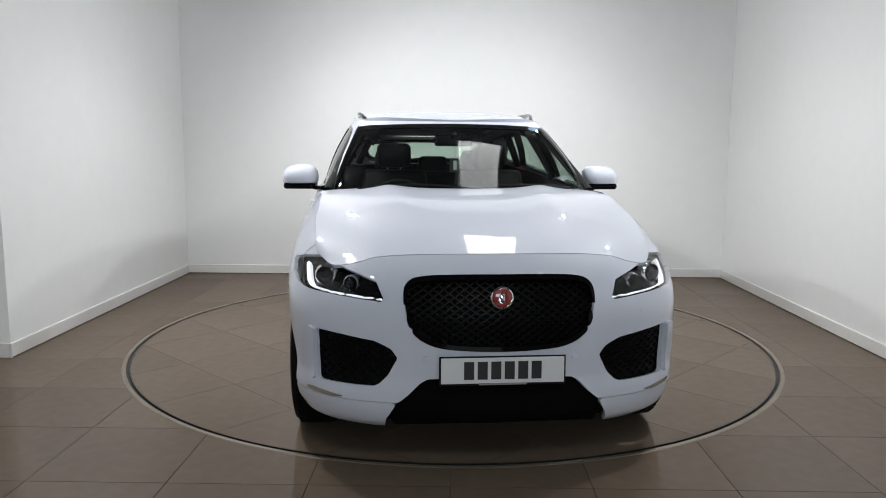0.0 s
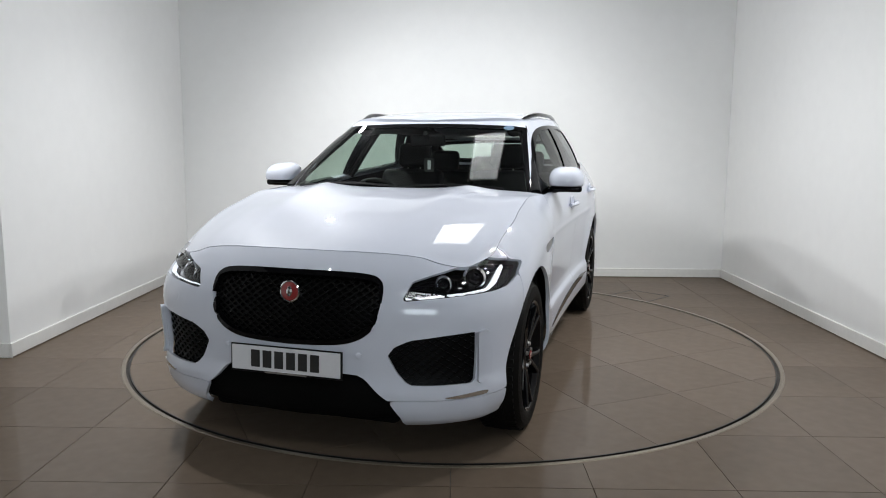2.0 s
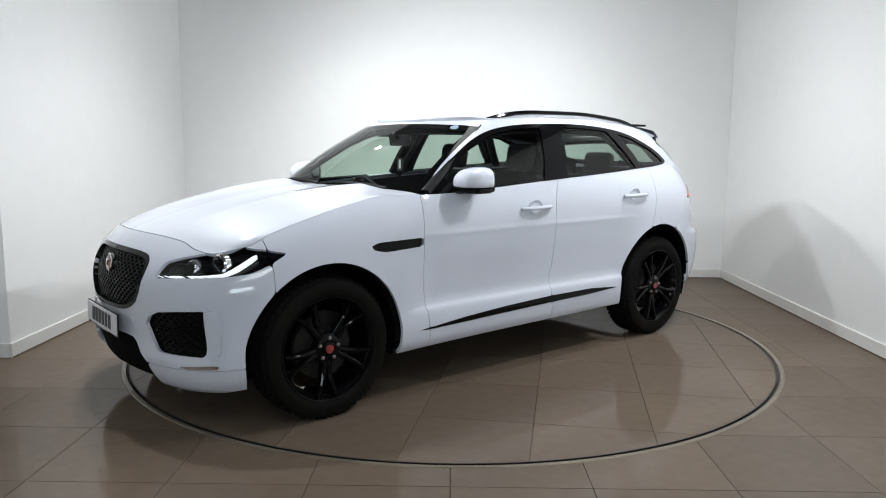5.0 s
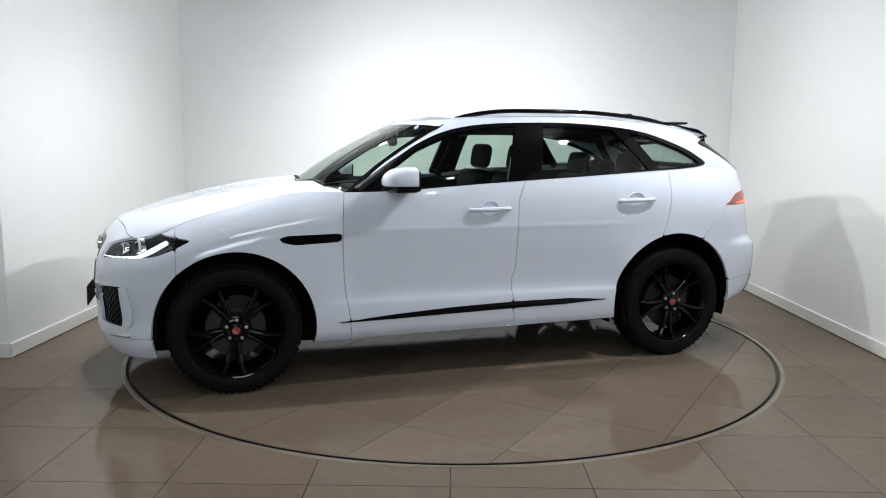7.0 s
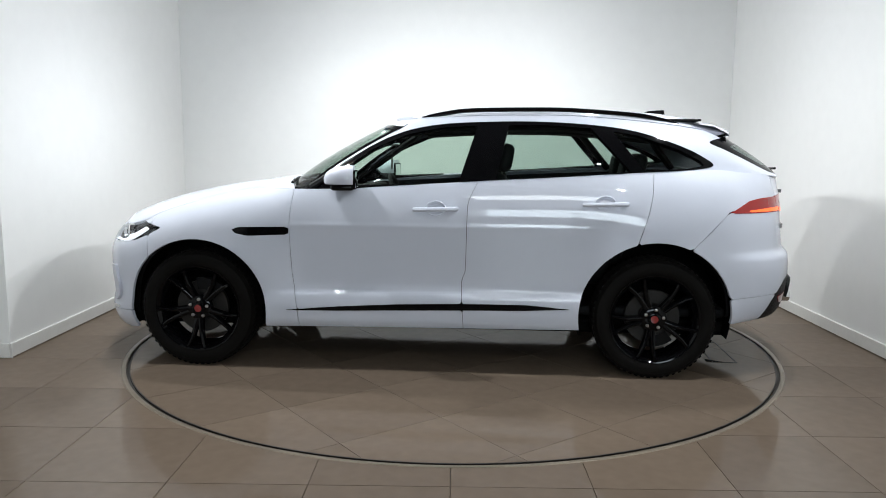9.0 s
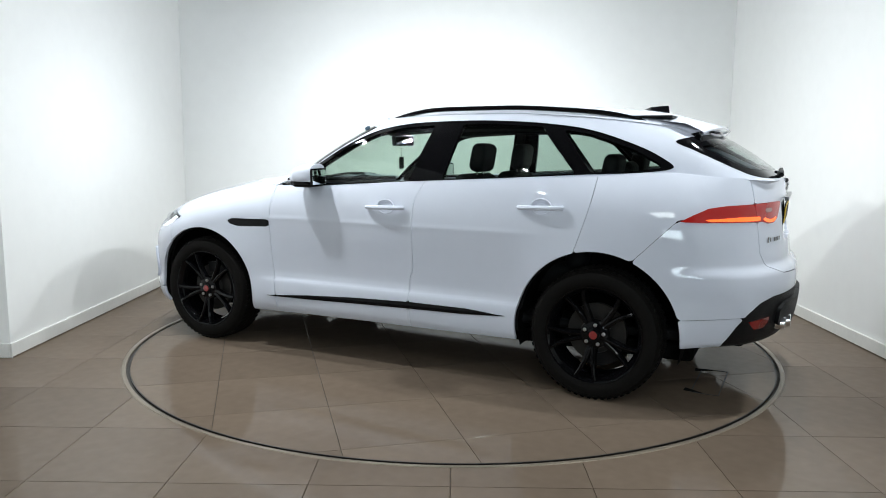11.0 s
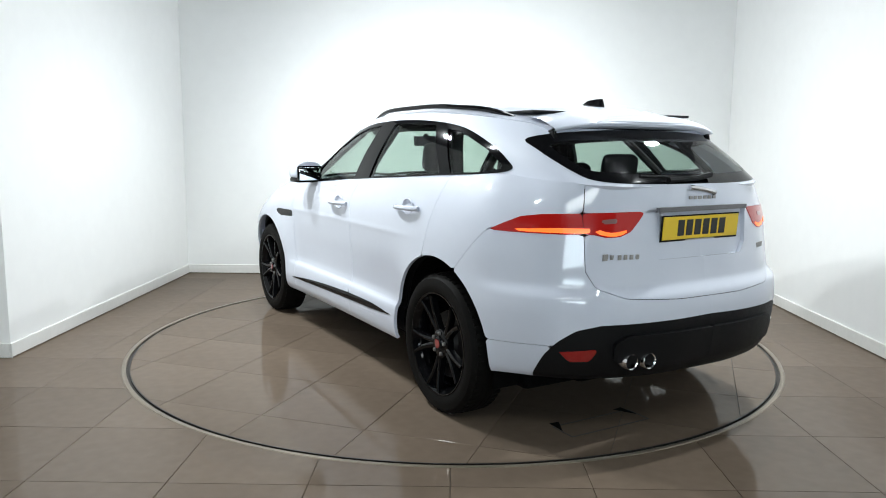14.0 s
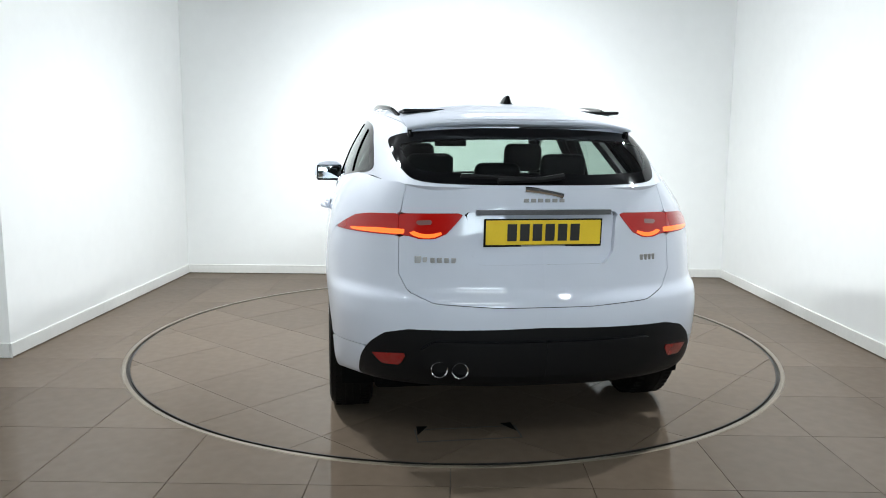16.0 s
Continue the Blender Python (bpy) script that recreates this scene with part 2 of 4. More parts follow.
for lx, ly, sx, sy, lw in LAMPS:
    light = tagged(new("ceiling_and_fill_panel"), "flat lit ceiling panel in a white frame; the front one is added fill", "ceiling light", "ceiling lights")
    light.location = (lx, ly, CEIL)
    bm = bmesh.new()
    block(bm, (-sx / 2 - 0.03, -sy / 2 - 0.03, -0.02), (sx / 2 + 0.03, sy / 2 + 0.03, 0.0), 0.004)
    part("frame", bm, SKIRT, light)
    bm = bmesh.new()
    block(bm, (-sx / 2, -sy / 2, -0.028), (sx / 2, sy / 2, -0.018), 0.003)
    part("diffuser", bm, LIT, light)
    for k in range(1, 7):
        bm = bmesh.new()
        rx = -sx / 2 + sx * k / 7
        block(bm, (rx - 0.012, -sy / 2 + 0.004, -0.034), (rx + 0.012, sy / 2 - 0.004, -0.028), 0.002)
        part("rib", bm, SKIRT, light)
for at, aim, watts in SPOTS:
    spot = tagged(new("spot_and_fill_fitting"), "small white ceiling spotlight; the front two are added wall fill", "spotlight", "ceiling spotlights")
    spot.matrix_world = look((at[0], at[1], at[2]), aim)
    bm = bmesh.new()
    lathe(bm, [(0.075, -0.03), (0.08, -0.03), (0.082, 0.0), (0.07, 0.06), (0.0, 0.062)], Matrix.Translation((0, 0, 0.03)), 24)
    part("housing", bm, SKIRT, spot, "", True)
    bm = bmesh.new()
    block(bm, (-0.012, -0.012, 0), (0.012, 0.012, CEIL - at[2]), 0.002, spot.matrix_world.inverted() @ Matrix.Translation((at[0], at[1], at[2])) @ pose(0, 0, 0))
    part("stem", bm, SKIRT, spot)

slat = None
for wn, wx in ((1, -0.2), (2, 1.7)):
    window = tagged(new("window_%d" % wn), "wide window with white vertical blind slats that glow for daylight", "window", kind="structure")
    window.location = (wx, -9.98, 1.6)
    bm = bmesh.new()
    for lo, hi in (((-0.9, -0.02, -0.06), (0.9, 0.05, 0.0)), ((-0.9, -0.02, 1.2), (0.9, 0.05, 1.26)), ((-0.9, -0.02, 0.0), (-0.84, 0.05, 1.2)), ((0.84, -0.02, 0.0), (0.9, 0.05, 1.2))):
        block(bm, lo, hi, 0.006)
    part("window_frame", bm, SKIRT, window)
    for k in range(12):
        if slat is None:
            bm = bmesh.new()
            block(bm, (-0.062, -0.004, 0.0), (0.062, 0.004, 1.2), 0.002)
            slat = ob = part("slat", bm, SHUTTER, window)
        else:
            ob = new("slat", slat.data)
            ob.parent = window
        ob.matrix_basis = pose(-0.77 + 0.14 * k, 0.03, 0, 0, 0, 24)


# ---- the car: smooth form functions ----
def curve(xs, ys):
    """A smooth monotone curve through control values."""
    xs, ys = np.array(xs, float), np.array(ys, float)
    if xs[0] > xs[-1]:
        xs, ys = xs[::-1], ys[::-1]
    d = np.diff(ys) / np.diff(xs)
    m = np.zeros_like(ys)
    m[0], m[-1] = d[0], d[-1]
    for i in range(1, len(ys) - 1):
        m[i] = 0 if d[i - 1] * d[i] <= 0 else 2 * d[i - 1] * d[i] / (d[i - 1] + d[i])

    def f(x):
        x = np.clip(x, xs[0], xs[-1])
        i = np.clip(np.searchsorted(xs, x) - 1, 0, len(xs) - 2)
        h = xs[i + 1] - xs[i]
        t = (x - xs[i]) / h
        return (ys[i] * (2 * t**3 - 3 * t**2 + 1) + m[i] * h * (t**3 - 2 * t**2 + t) + ys[i + 1] * (3 * t**2 - 2 * t**3) + m[i + 1] * h * (t**3 - t**2))
    return f


def spline(pts, n):
    """n points evenly spaced along a Catmull-Rom curve through the control points."""
    p = np.array(pts, float)
    p = np.vstack([2 * p[0] - p[1], p, 2 * p[-1] - p[-2]])
    out = []
    for i in range(1, len(p) - 2):
        t = np.linspace(0, 1, 40, endpoint=False)[:, None]
        out.append(0.5 * (2 * p[i] + (p[i + 1] - p[i - 1]) * t + (2 * p[i - 1] - 5 * p[i] + 4 * p[i + 1] - p[i + 2]) * t**2 + (3 * p[i] - p[i - 1] - 3 * p[i + 1] + p[i + 2]) * t**3))
    out.append(p[-2:-1])
    q = np.vstack(out)
    s = np.r_[0, np.cumsum(np.linalg.norm(np.diff(q, axis=0), axis=1))]
    u = np.linspace(0, s[-1], n)
    return np.stack([np.interp(u, s, q[:, k]) for k in range(q.shape[1])], 1), u


def rounded(pts, n=8):
    """A closed smooth outline through control points."""
    p = np.array(pts, float)
    k, out = len(p), []
    for i in range(k):
        a, b, c, d = p[i - 1], p[i], p[(i + 1) % k], p[(i + 2) % k]
        t = np.linspace(0, 1, n, endpoint=False)[:, None]
        out.append(0.5 * (2 * b + (c - a) * t + (2 * a - 5 * b + 4 * c - d) * t**2 + (3 * b - a - 3 * c + d) * t**3))
    return np.vstack(out)


def inside(poly, u, v, r=0.0):
    """Signed distance to a closed outline, negative within; r rounds its corners outward."""
    poly = np.array(poly, float)
    best, wind = np.full(u.shape, 1e9), np.zeros(u.shape, bool)
    for a, b in zip(poly, np.roll(poly, -1, axis=0)):
        e = b - a
        t = np.clip(((u - a[0]) * e[0] + (v - a[1]) * e[1]) / (e @ e + 1e-12), 0, 1)
        best = np.minimum(best, np.hypot(u - a[0] - t * e[0], v - a[1] - t * e[1]))
        up = (a[1] > v) != (b[1] > v)
        with np.errstate(divide="ignore", invalid="ignore"):
            cross = u < (b[0] - a[0]) * (v - a[1]) / (b[1] - a[1] + 1e-12) + a[0]
        wind ^= up & cross
    return np.where(wind, -best, best) - r


def normals(P):
    n = np.cross(np.gradient(P, axis=0), np.gradient(P, axis=1))
    n /= np.linalg.norm(n, axis=2, keepdims=True) + 1e-12
    return n


def clip_sheet(P, F):
    """The part of a sheet of points where F is negative, cut cleanly along F = 0."""
    n, m = F.shape
    verts, ids, faces = [], {}, []
    ins = F <= 0
    count = ins[:-1, :-1].astype(int) + ins[1:, :-1] + ins[1:, 1:] + ins[:-1, 1:]

    def vert(key, co):
        if key not in ids:
            ids[key] = len(verts)
            verts.append(co)
        return ids[key]
    for i, j in np.argwhere(count > 0):
        cs = [(i, j), (i + 1, j), (i + 1, j + 1), (i, j + 1)]
        if count[i, j] == 4:
            faces.append([vert(c, P[c]) for c in cs])
            continue
        loop = []
        for a, b in zip(cs, cs[1:] + cs[:1]):
            if ins[a]:
                loop.append(vert(a, P[a]))
            if ins[a] != ins[b]:
                k = (a, b) if a < b else (b, a)
                t = F[k[0]] / (F[k[0]] - F[k[1]])
                loop.append(vert(k, P[k[0]] + t * (P[k[1]] - P[k[0]])))
        if len(loop) > 2:
            faces.append(loop)
    return verts, faces


def sheet(name, P, F, mat, parent, lift=0.0, lip=0.018, label="", smooth=True):
    """A body panel cut from a sheet, with its edge folded inward."""
    N = normals(P)
    Q = np.concatenate([P + lift * N, N], axis=2)
    verts, faces = clip_sheet(Q, F)
    if not faces:
        raise ValueError("empty panel " + name)
    co = [v[:3] for v in verts]
    if lip:
        count = {}
        for f in faces:
            for a, b in zip(f, f[1:] + f[:1]):
                count[(a, b)] = count.get((a, b), 0) + 1
        rim = [(a, b) for a, b in count if (b, a) not in count]
        top, low = {}, {}
        for a, b in rim:
            for k in (a, b):
                if k not in top:
                    top[k] = len(co)
                    co.append(verts[k][:3])
                    low[k] = len(co)
                    nn = verts[k][3:] / (np.linalg.norm(verts[k][3:]) + 1e-9)
                    co.append(verts[k][:3] - lip * nn)
            faces.append([top[b], top[a], low[a], low[b]])
    return mesh_ob(name, co, faces, mat, parent, label, smooth)


# lower body: one plan outline from the nose round to the tail, with height profiles
plan, PS = spline([(2.27, 0), (2.256, 0.2), (2.215, 0.4), (2.145, 0.625), (2.025, 0.80), (1.87, 0.893), (1.69, 0.930), (1.44, 0.945), (1.1, 0.942), (0.7, 0.93),
                   (0.2, 0.925), (-0.4, 0.93), (-1.0, 0.945), (-1.44, 0.955), (-1.8, 0.932), (-2.04, 0.862), (-2.22, 0.735), (-2.345, 0.51), (-2.405, 0.25), (-2.415, 0)], 230)
NS = len(plan)
tang = np.gradient(plan, axis=0)
tang /= np.linalg.norm(tang, axis=1, keepdims=True)
outw = np.stack([-tang[:, 1], tang[:, 0]], 1) * -1
outw *= np.sign((outw * (plan - [0, 0])).sum(1))[:, None]
w_front = np.clip((plan[:, 0] - 1.55) / 0.5, 0, 1)
w_rear = np.clip((-1.75 - plan[:, 0]) / 0.45, 0, 1)
w_front, w_rear = [w * w * (3 - 2 * w) for w in (w_front, w_rear)]
w_side = 1 - w_front - w_rear
z_roll = curve([2.3, 2.2, 2.05, 1.9, 1.7, 1.4, 1.0, 0.75, 0.15, -0.35, -0.88, -1.4, -1.8, -2.1, -2.42], [0.965, 0.955, 0.94, 0.95, 1.02, 1.10, 1.145, 1.145, 1.165, 1.198, 1.228, 1.258, 1.285, 1.265, 1.25])
z_top = curve([2.3, 2.225, 2.165, 2.12, 2.05, 1.96, 1.845, 1.7, 1.5, 1.25, 1.0, 0.75, 0.15, -0.35, -0.88, -1.4, -1.8, -2.1, -2.42], [0.962, 0.952, 0.934, 0.908, 0.892, 0.906, 0.926, 0.985, 1.045, 1.105, 1.145, 1.145, 1.165, 1.198, 1.228, 1.258, 1.285, 1.265, 1.25])
z_low = curve([2.3, 2.0, 1.85, 1.0, -1.0, -1.85, -2.1, -2.42], [0.20, 0.215, 0.235, 0.268, 0.298, 0.345, 0.36, 0.36])
roll_in = curve([2.3, 2.1, 1.9, 1.7, 1.4, 1.0, 0.75, 0.2, -0.9, -1.5, -1.9, -2.2, -2.42], [0.16, 0.17, 0.17, 0.17, 0.16, 0.11, 0.06, 0.045, 0.06, 0.12, 0.15, 0.10, 0.035])
roll_deep = curve([2.3, 2.0, 1.7, 1.2, 0.7, -0.9, -1.6, -2.42], [0.33, 0.28, 0.26, 0.25, 0.24, 0.30, 0.40, 0.42])
prof_f = curve([0.19, 0.24, 0.30, 0.36, 0.45, 0.6, 0.8, 1.3], [-0.10, -0.035, -0.008, 0.0, -0.012, -0.004, 0.0, 0.0])
prof_s = curve([0.25, 0.29, 0.33, 0.40, 0.465, 0.495, 0.515, 0.56, 0.66, 0.80, 0.905, 0.925, 0.945, 1.05, 1.3], [-0.06, -0.022, -0.006, 0.0, -0.004, -0.010, -0.026, -0.032, -0.027, -0.013, -0.003, 0.000, -0.003, -0.005, -0.012])
prof_q = curve([0.25, 0.29, 0.33, 0.40, 0.55, 0.8, 1.05, 1.3], [-0.06, -0.022, -0.006, 0.0, -0.008, -0.004, -0.004, -0.012])
prof_r = curve([0.33, 0.38, 0.46, 0.56, 0.66, 0.74, 0.80, 1.0, 1.3], [-0.10, -0.03, 0.0, 0.015, 0.02, 0.012, -0.028, -0.045, -0.045])
NZ = 84
V = np.linspace(0, 1, NZ)
low, top = z_low(plan[:, 0]), z_top(plan[:, 0])
Z = low[:, None] + (top - low)[:, None] * V[None, :]
q = np.clip((z_roll(plan[:, 0])[:, None] - Z) / roll_deep(plan[:, 0])[:, None], 0, 1)
inset = roll_in(plan[:, 0])[:, None] * (1 - q) ** 2.3
fa = np.exp(-((plan[:, 0] - 1.437) / 0.42) ** 2)[:, None] + np.exp(-((plan[:, 0] + 1.437) / 0.45) ** 2)[:, None]
flare = fa * 0.022 * np.exp(-((Z - 0.62) / 0.2) ** 2)
w_door = np.clip(np.minimum((0.98 - plan[:, 0]) / 0.25, (plan[:, 0] + 1.25) / 0.4), 0, 1)[:, None]
w_door = w_door * w_door * (3 - 2 * w_door)
off = w_front[:, None] * prof_f(Z) + w_side[:, None] * (w_door * prof_s(Z) + (1 - w_door) * prof_q(Z)) + w_rear[:, None] * prof_r(Z) - inset + flare
half = np.stack([plan[:, 0:1] + outw[:, 0:1] * off, plan[:, 1:2] + outw[:, 1:2] * off, Z], 2)
half[0, :, 1] = half[-1, :, 1] = 0


def both_sides(h):
    r = h[::-1] * np.array([1, -1, 1])
    return np.concatenate([r[:-1], h], 0)


LOW = both_sides(half)
X, Y, H = LOW[..., 0], LOW[..., 1], LOW[..., 2]
SF = np.concatenate([PS[::-1][:-1], PS])[:, None] + 0 * X
SR = PS[-1] - SF
AY = np.abs(Y)
GAP = 0.0016


def mx(*fs):
    out = fs[0]
    for f in fs[1:]:
        out = np.maximum(out, f)
    return out


car = tagged(new("car"), "white five-door sports utility car with black wheels on the turntable", "car")
side_zone = np.where(AY > 0.55, 0.0, 1.0)
arch_f = np.where((AY > 0.6) & (X > 0), 0.452 - np.hypot(X - 1.437, H - 0.375), -1.0)
arch_r = np.where((AY > 0.6) & (X < 0), 0.465 - np.hypot(X + 1.437, H - 0.385), -1.0)
arches = mx(arch_f, arch_r)

# outlines on the body, as (along, height)
HEADLAMP = [(0.50, 0.768), (0.65, 0.780), (0.83, 0.790), (0.95, 0.796), (1.05, 0.807), (1.137, 0.838), (1.245, 0.892), (1.146, 0.909), (1.04, 0.921), (0.89, 0.912), (0.764, 0.891), (0.642, 0.869), (0.55, 0.846)]
GRILLE = rounded([(0, 0.880), (0.2, 0.878), (0.33, 0.869), (0.388, 0.848), (0.406, 0.795), (0.393, 0.70), (0.355, 0.632), (0.27, 0.590), (0.14, 0.577), (0, 0.574), (-0.14, 0.577), (-0.27, 0.590), (-0.355, 0.632), (-0.393, 0.70), (-0.406, 0.795), (-0.388, 0.848), (-0.33, 0.869), (-0.2, 0.878)])
FOG = [(0.778, 0.624), (0.664, 0.614), (0.53, 0.596), (0.467, 0.566), (0.443, 0.532), (0.482, 0.457), (0.525, 0.415), (0.59, 0.413), (0.768, 0.413)]
INTAKE = [(-0.25, 0.452), (0.25, 0.452), (0.308, 0.446), (0.34, 0.428), (0.386, 0.38), (0.44, 0.333), (0.482, 0.258), (0.50, 0.1), (-0.50, 0.1), (-0.482, 0.258), (-0.44, 0.333), (-0.386, 0.38), (-0.34, 0.428), (-0.308, 0.446)]
TAIL = [(0.364, 1.128), (0.40, 1.085), (0.443, 1.04), (0.50, 1.016), (0.57, 1.014), (0.625, 1.026), (0.66, 1.027), (1.03, 1.027), (1.18, 1.030), (1.10, 1.066), (1.015, 1.099), (0.9, 1.113), (0.64, 1.122)]
GATE = [(-0.56, 1.5), (0.56, 1.5), (0.585, 1.25), (0.622, 1.1), (0.628, 0.86), (0.59, 0.785), (0.48, 0.742), (0.2, 0.728), (-0.2, 0.728), (-0.48, 0.742), (-0.59, 0.785), (-0.628, 0.86), (-0.622, 1.1), (-0.585, 1.25)]
SKID = [(-0.911, 0.38), (-0.85, 0.482), (-0.79, 0.548), (-0.712, 0.601), (-0.6, 0.626), (0, 0.640), (0.6, 0.626), (0.712, 0.601), (0.79, 0.548), (0.85, 0.482), (0.911, 0.38), (0.94, 0.2), (-0.94, 0.2)]
VENT = [(1.192, 0.891), (1.15, 0.907), (0.842, 0.912), (0.842, 0.862), (1.10, 0.852), (1.17, 0.868)]
STRIP = [(0.917, 0.382), (0.515, 0.414), (0.155, 0.434), (-0.261, 0.447), (-0.657, 0.449), (-0.935, 0.430), (-0.62, 0.412), (-0.261, 0.405), (0.515, 0.386)]

front, rear = X > 1.2, X < -1.2
BIG = 5.0
f_head = np.where(front, inside(HEADLAMP, SF, H), BIG)
f_grille = np.where(front & (X > 1.9), inside(GRILLE, Y, H), BIG)
f_fog = np.where(front, inside(FOG, AY, H, 0.008), BIG)
f_intake = np.where(front, inside(INTAKE, Y, H), BIG)
f_tail = np.where(rear, inside(TAIL, SR, H), BIG)
f_gate = np.where(rear & (X < -1.9), inside(GATE, Y, H), BIG)
f_skid = np.where(rear, inside(SKID, np.where(Y > 0, SR, -SR), H), BIG)
f_cap = np.where(front, np.maximum(np.abs(SF - 0.69) - 0.038, np.abs(H - 0.706) - 0.022), BIG)
f_vent = np.where(AY > 0.5, inside(VENT, X, H), BIG)
f_strip = np.where(AY > 0.5, inside(STRIP, X, H), BIG)
line_fender = 1.745 + 0.0 * H
door_front = curve([0.2, 0.42, 0.665, 0.915, 1.2], [0.768, 0.79, 0.82, 0.826, 0.80])(H)
door_mid = curve([0.2, 0.58, 0.65, 1.05, 1.25], [-0.270, -0.252, -0.273, -0.285, -0.37])(H)
door_rear = curve([0.2, 0.84, 1.138, 1.25], [-1.04, -1.315, -1.398, -1.41])(H)
quarter = np.where(H < 1.036, -1.646 - (H - 0.818) * 0.975, -9.0)

seam_f = 0.338 + 0.012 * np.clip((2.1 - X) / 0.3, 0, 1)
sheet("front_bumper", LOW, mx(line_fender - X + GAP, -f_head + GAP, -f_grille, -f_fog, -f_intake, arches, seam_f - H + 0.0015), PAINT, car, label="white painted front bumper")
for sgn in (1, -1):
    s = -sgn * Y
    sheet("bumper_chin", LOW, mx(s, line_fender - X + GAP, -f_intake, arches, H - seam_f + 0.0015), PAINT, car)
    fender = sheet("front_wing", LOW, mx(s, X - line_fender + GAP, door_front - X + GAP, arches, -f_vent, -f_head + GAP), PAINT, car)
    fd = sheet("front_door", LOW, mx(s, X - door_front + GAP, door_mid - X + GAP, -f_strip), PAINT, car)
    rd = sheet("rear_door", LOW, mx(s, X - door_mid + GAP, door_rear - X + GAP, arches, -f_strip), PAINT, car)
    sheet("rear_quarter", LOW, mx(s, X - door_rear + GAP, quarter - X + GAP, arches, -f_tail, -f_gate + GAP), PAINT, car)
    sheet("sill_trim", LOW, mx(s, f_strip), BLACK, car, 0.004, 0.012, "gloss black lower door strip")
    sheet("wing_vent", LOW, mx(s, f_vent), BLACK, car, -0.004, 0.01, "gloss black wing vent")
    sheet("headlamp_housing", LOW, mx(s, f_head), BLACK, car, -0.05, 0.0, "dark headlamp housing")
    lamp = sheet("headlamp_lens", LOW, mx(s, f_head + 0.002), LENS, car, 0.001, 0.0, "clear headlamp cover")
    lamp.visible_shadow = False
    drl = np.array([(0.51, 0.778), (0.83, 0.797), (0.93, 0.804), (0.99, 0.825), (1.05, 0.859), (1.108, 0.892), (1.088, 0.897), (1.024, 0.864), (0.962, 0.832), (0.915, 0.812), (0.83, 0.804), (0.51, 0.785)])
    sheet("daytime_lamp", LOW, mx(s, np.where(front, inside(drl, SF, H), BIG)), DRL, car, -0.012, 0.02, "lit white J-shaped light strip")
    sheet("tail_lamp", LOW, mx(s, f_tail - 0.0005, -f_gate + 0.0016), REDLENS, car, 0.003, 0.02, "lit red tail lamp")
    sheet("gate_lamp", LOW, mx(s, f_tail - 0.0005, f_gate + 0.0016), REDLENS, car, 0.003, 0.02, "lit red lamp on the tailgate")
    strip_lo = np.where(rear, mx(f_tail + 0.005, H - 1.054 + 0.05 * np.clip(SR - 0.8, 0, 1), SR - 1.04), BIG)
    sheet("tail_glow_strip", LOW, mx(s, strip_lo, 0.648 - SR), REDGLOW, car, 0.0045, 0.004, "glowing orange line in the tail lamp")
    curl = rounded([(0.437, 1.056), (0.475, 1.046), (0.512, 1.037), (0.564, 1.037), (0.618, 1.052), (0.620, 1.036), (0.566, 1.020), (0.505, 1.021), (0.455, 1.042)], 5)
    sheet("tail_glow_strip", LOW, mx(s, np.where(rear, inside(curl, SR, H), BIG)), REDGLOW, car, 0.0045, 0.004)
    clear = [(0.512, 1.077), (0.592, 1.072), (0.598, 1.092), (0.510, 1.098)]
    sheet("reverse_lamp", LOW, mx(s, np.where(rear, inside(clear, SR, H), BIG)), CLEAR, car, 0.0045, 0.004, "clear reversing lamp window")
    fl = [(0.642, 0.457), (0.738, 0.454), (0.781, 0.501), (0.607, 0.516)]
    sheet("rear_reflector", LOW, mx(s, np.where(rear, inside(fl, SR, H), BIG)), REFLECT, car, 0.004, 0.012, "dark red rear reflector")
    sheet("washer_cap", LOW, mx(s, np.where(front, f_cap, BIG)), PAINT, car, 0.0012, 0.004)
    bar = [(0.789, 0.636), (0.816, 0.634), (0.826, 0.52), (0.818, 0.415), (0.787, 0.399)]
    sheet("bumper_blade", LOW, mx(s, np.where(front, inside(bar, AY, H, 0.004), BIG)), PAINT, car, 0.018, 0.04, "upright white blade beside the bumper vent")
    sheet("bumper_vent", LOW, mx(s, f_fog), PLASTIC, car, -0.045, 0.0, "black mesh bumper vent")
    lip = [(0.62, 0.346), (0.70, 0.356), (0.80, 0.368), (0.83, 0.366), (0.82, 0.350), (0.72, 0.343)]
    sheet("bumper_trim", LOW, mx(s, np.where(front, inside(lip, AY, H), BIG)), CHROME, car, 0.004, 0.01, "satin silver lower bumper insert")
rb = mx(X + 1.646, np.where(H > 1.05, 1.0, X - quarter + GAP), arches, -f_tail + GAP, -f_gate + GAP, -f_skid)
seam_r = 0.505 + 0.02 * np.clip((-1.85 - X) / 0.3, 0, 1)
sheet("rear_bumper", LOW, mx(rb, np.where(f_skid < 0.4, seam_r - H + 0.0015, -1.0)), PAINT, car, label="white painted rear bumper")
for sgn in (1, -1):
    sheet("rear_bumper_corner", LOW, mx(rb, -sgn * Y, H - seam_r + 0.0015), PAINT, car)
PLATEBOX = [(-0.33, 1.128), (0.33, 1.128), (0.315, 0.96), (0.28, 0.915), (-0.28, 0.915), (-0.315, 0.96)]
f_box = np.where(rear, inside(PLATEBOX, Y, H, 0.008), BIG)
gate = sheet("tailgate", LOW, mx(f_gate + GAP, -f_tail + GAP, -f_box), PAINT, car, label="white tailgate with a number plate recess", lip=0.03)
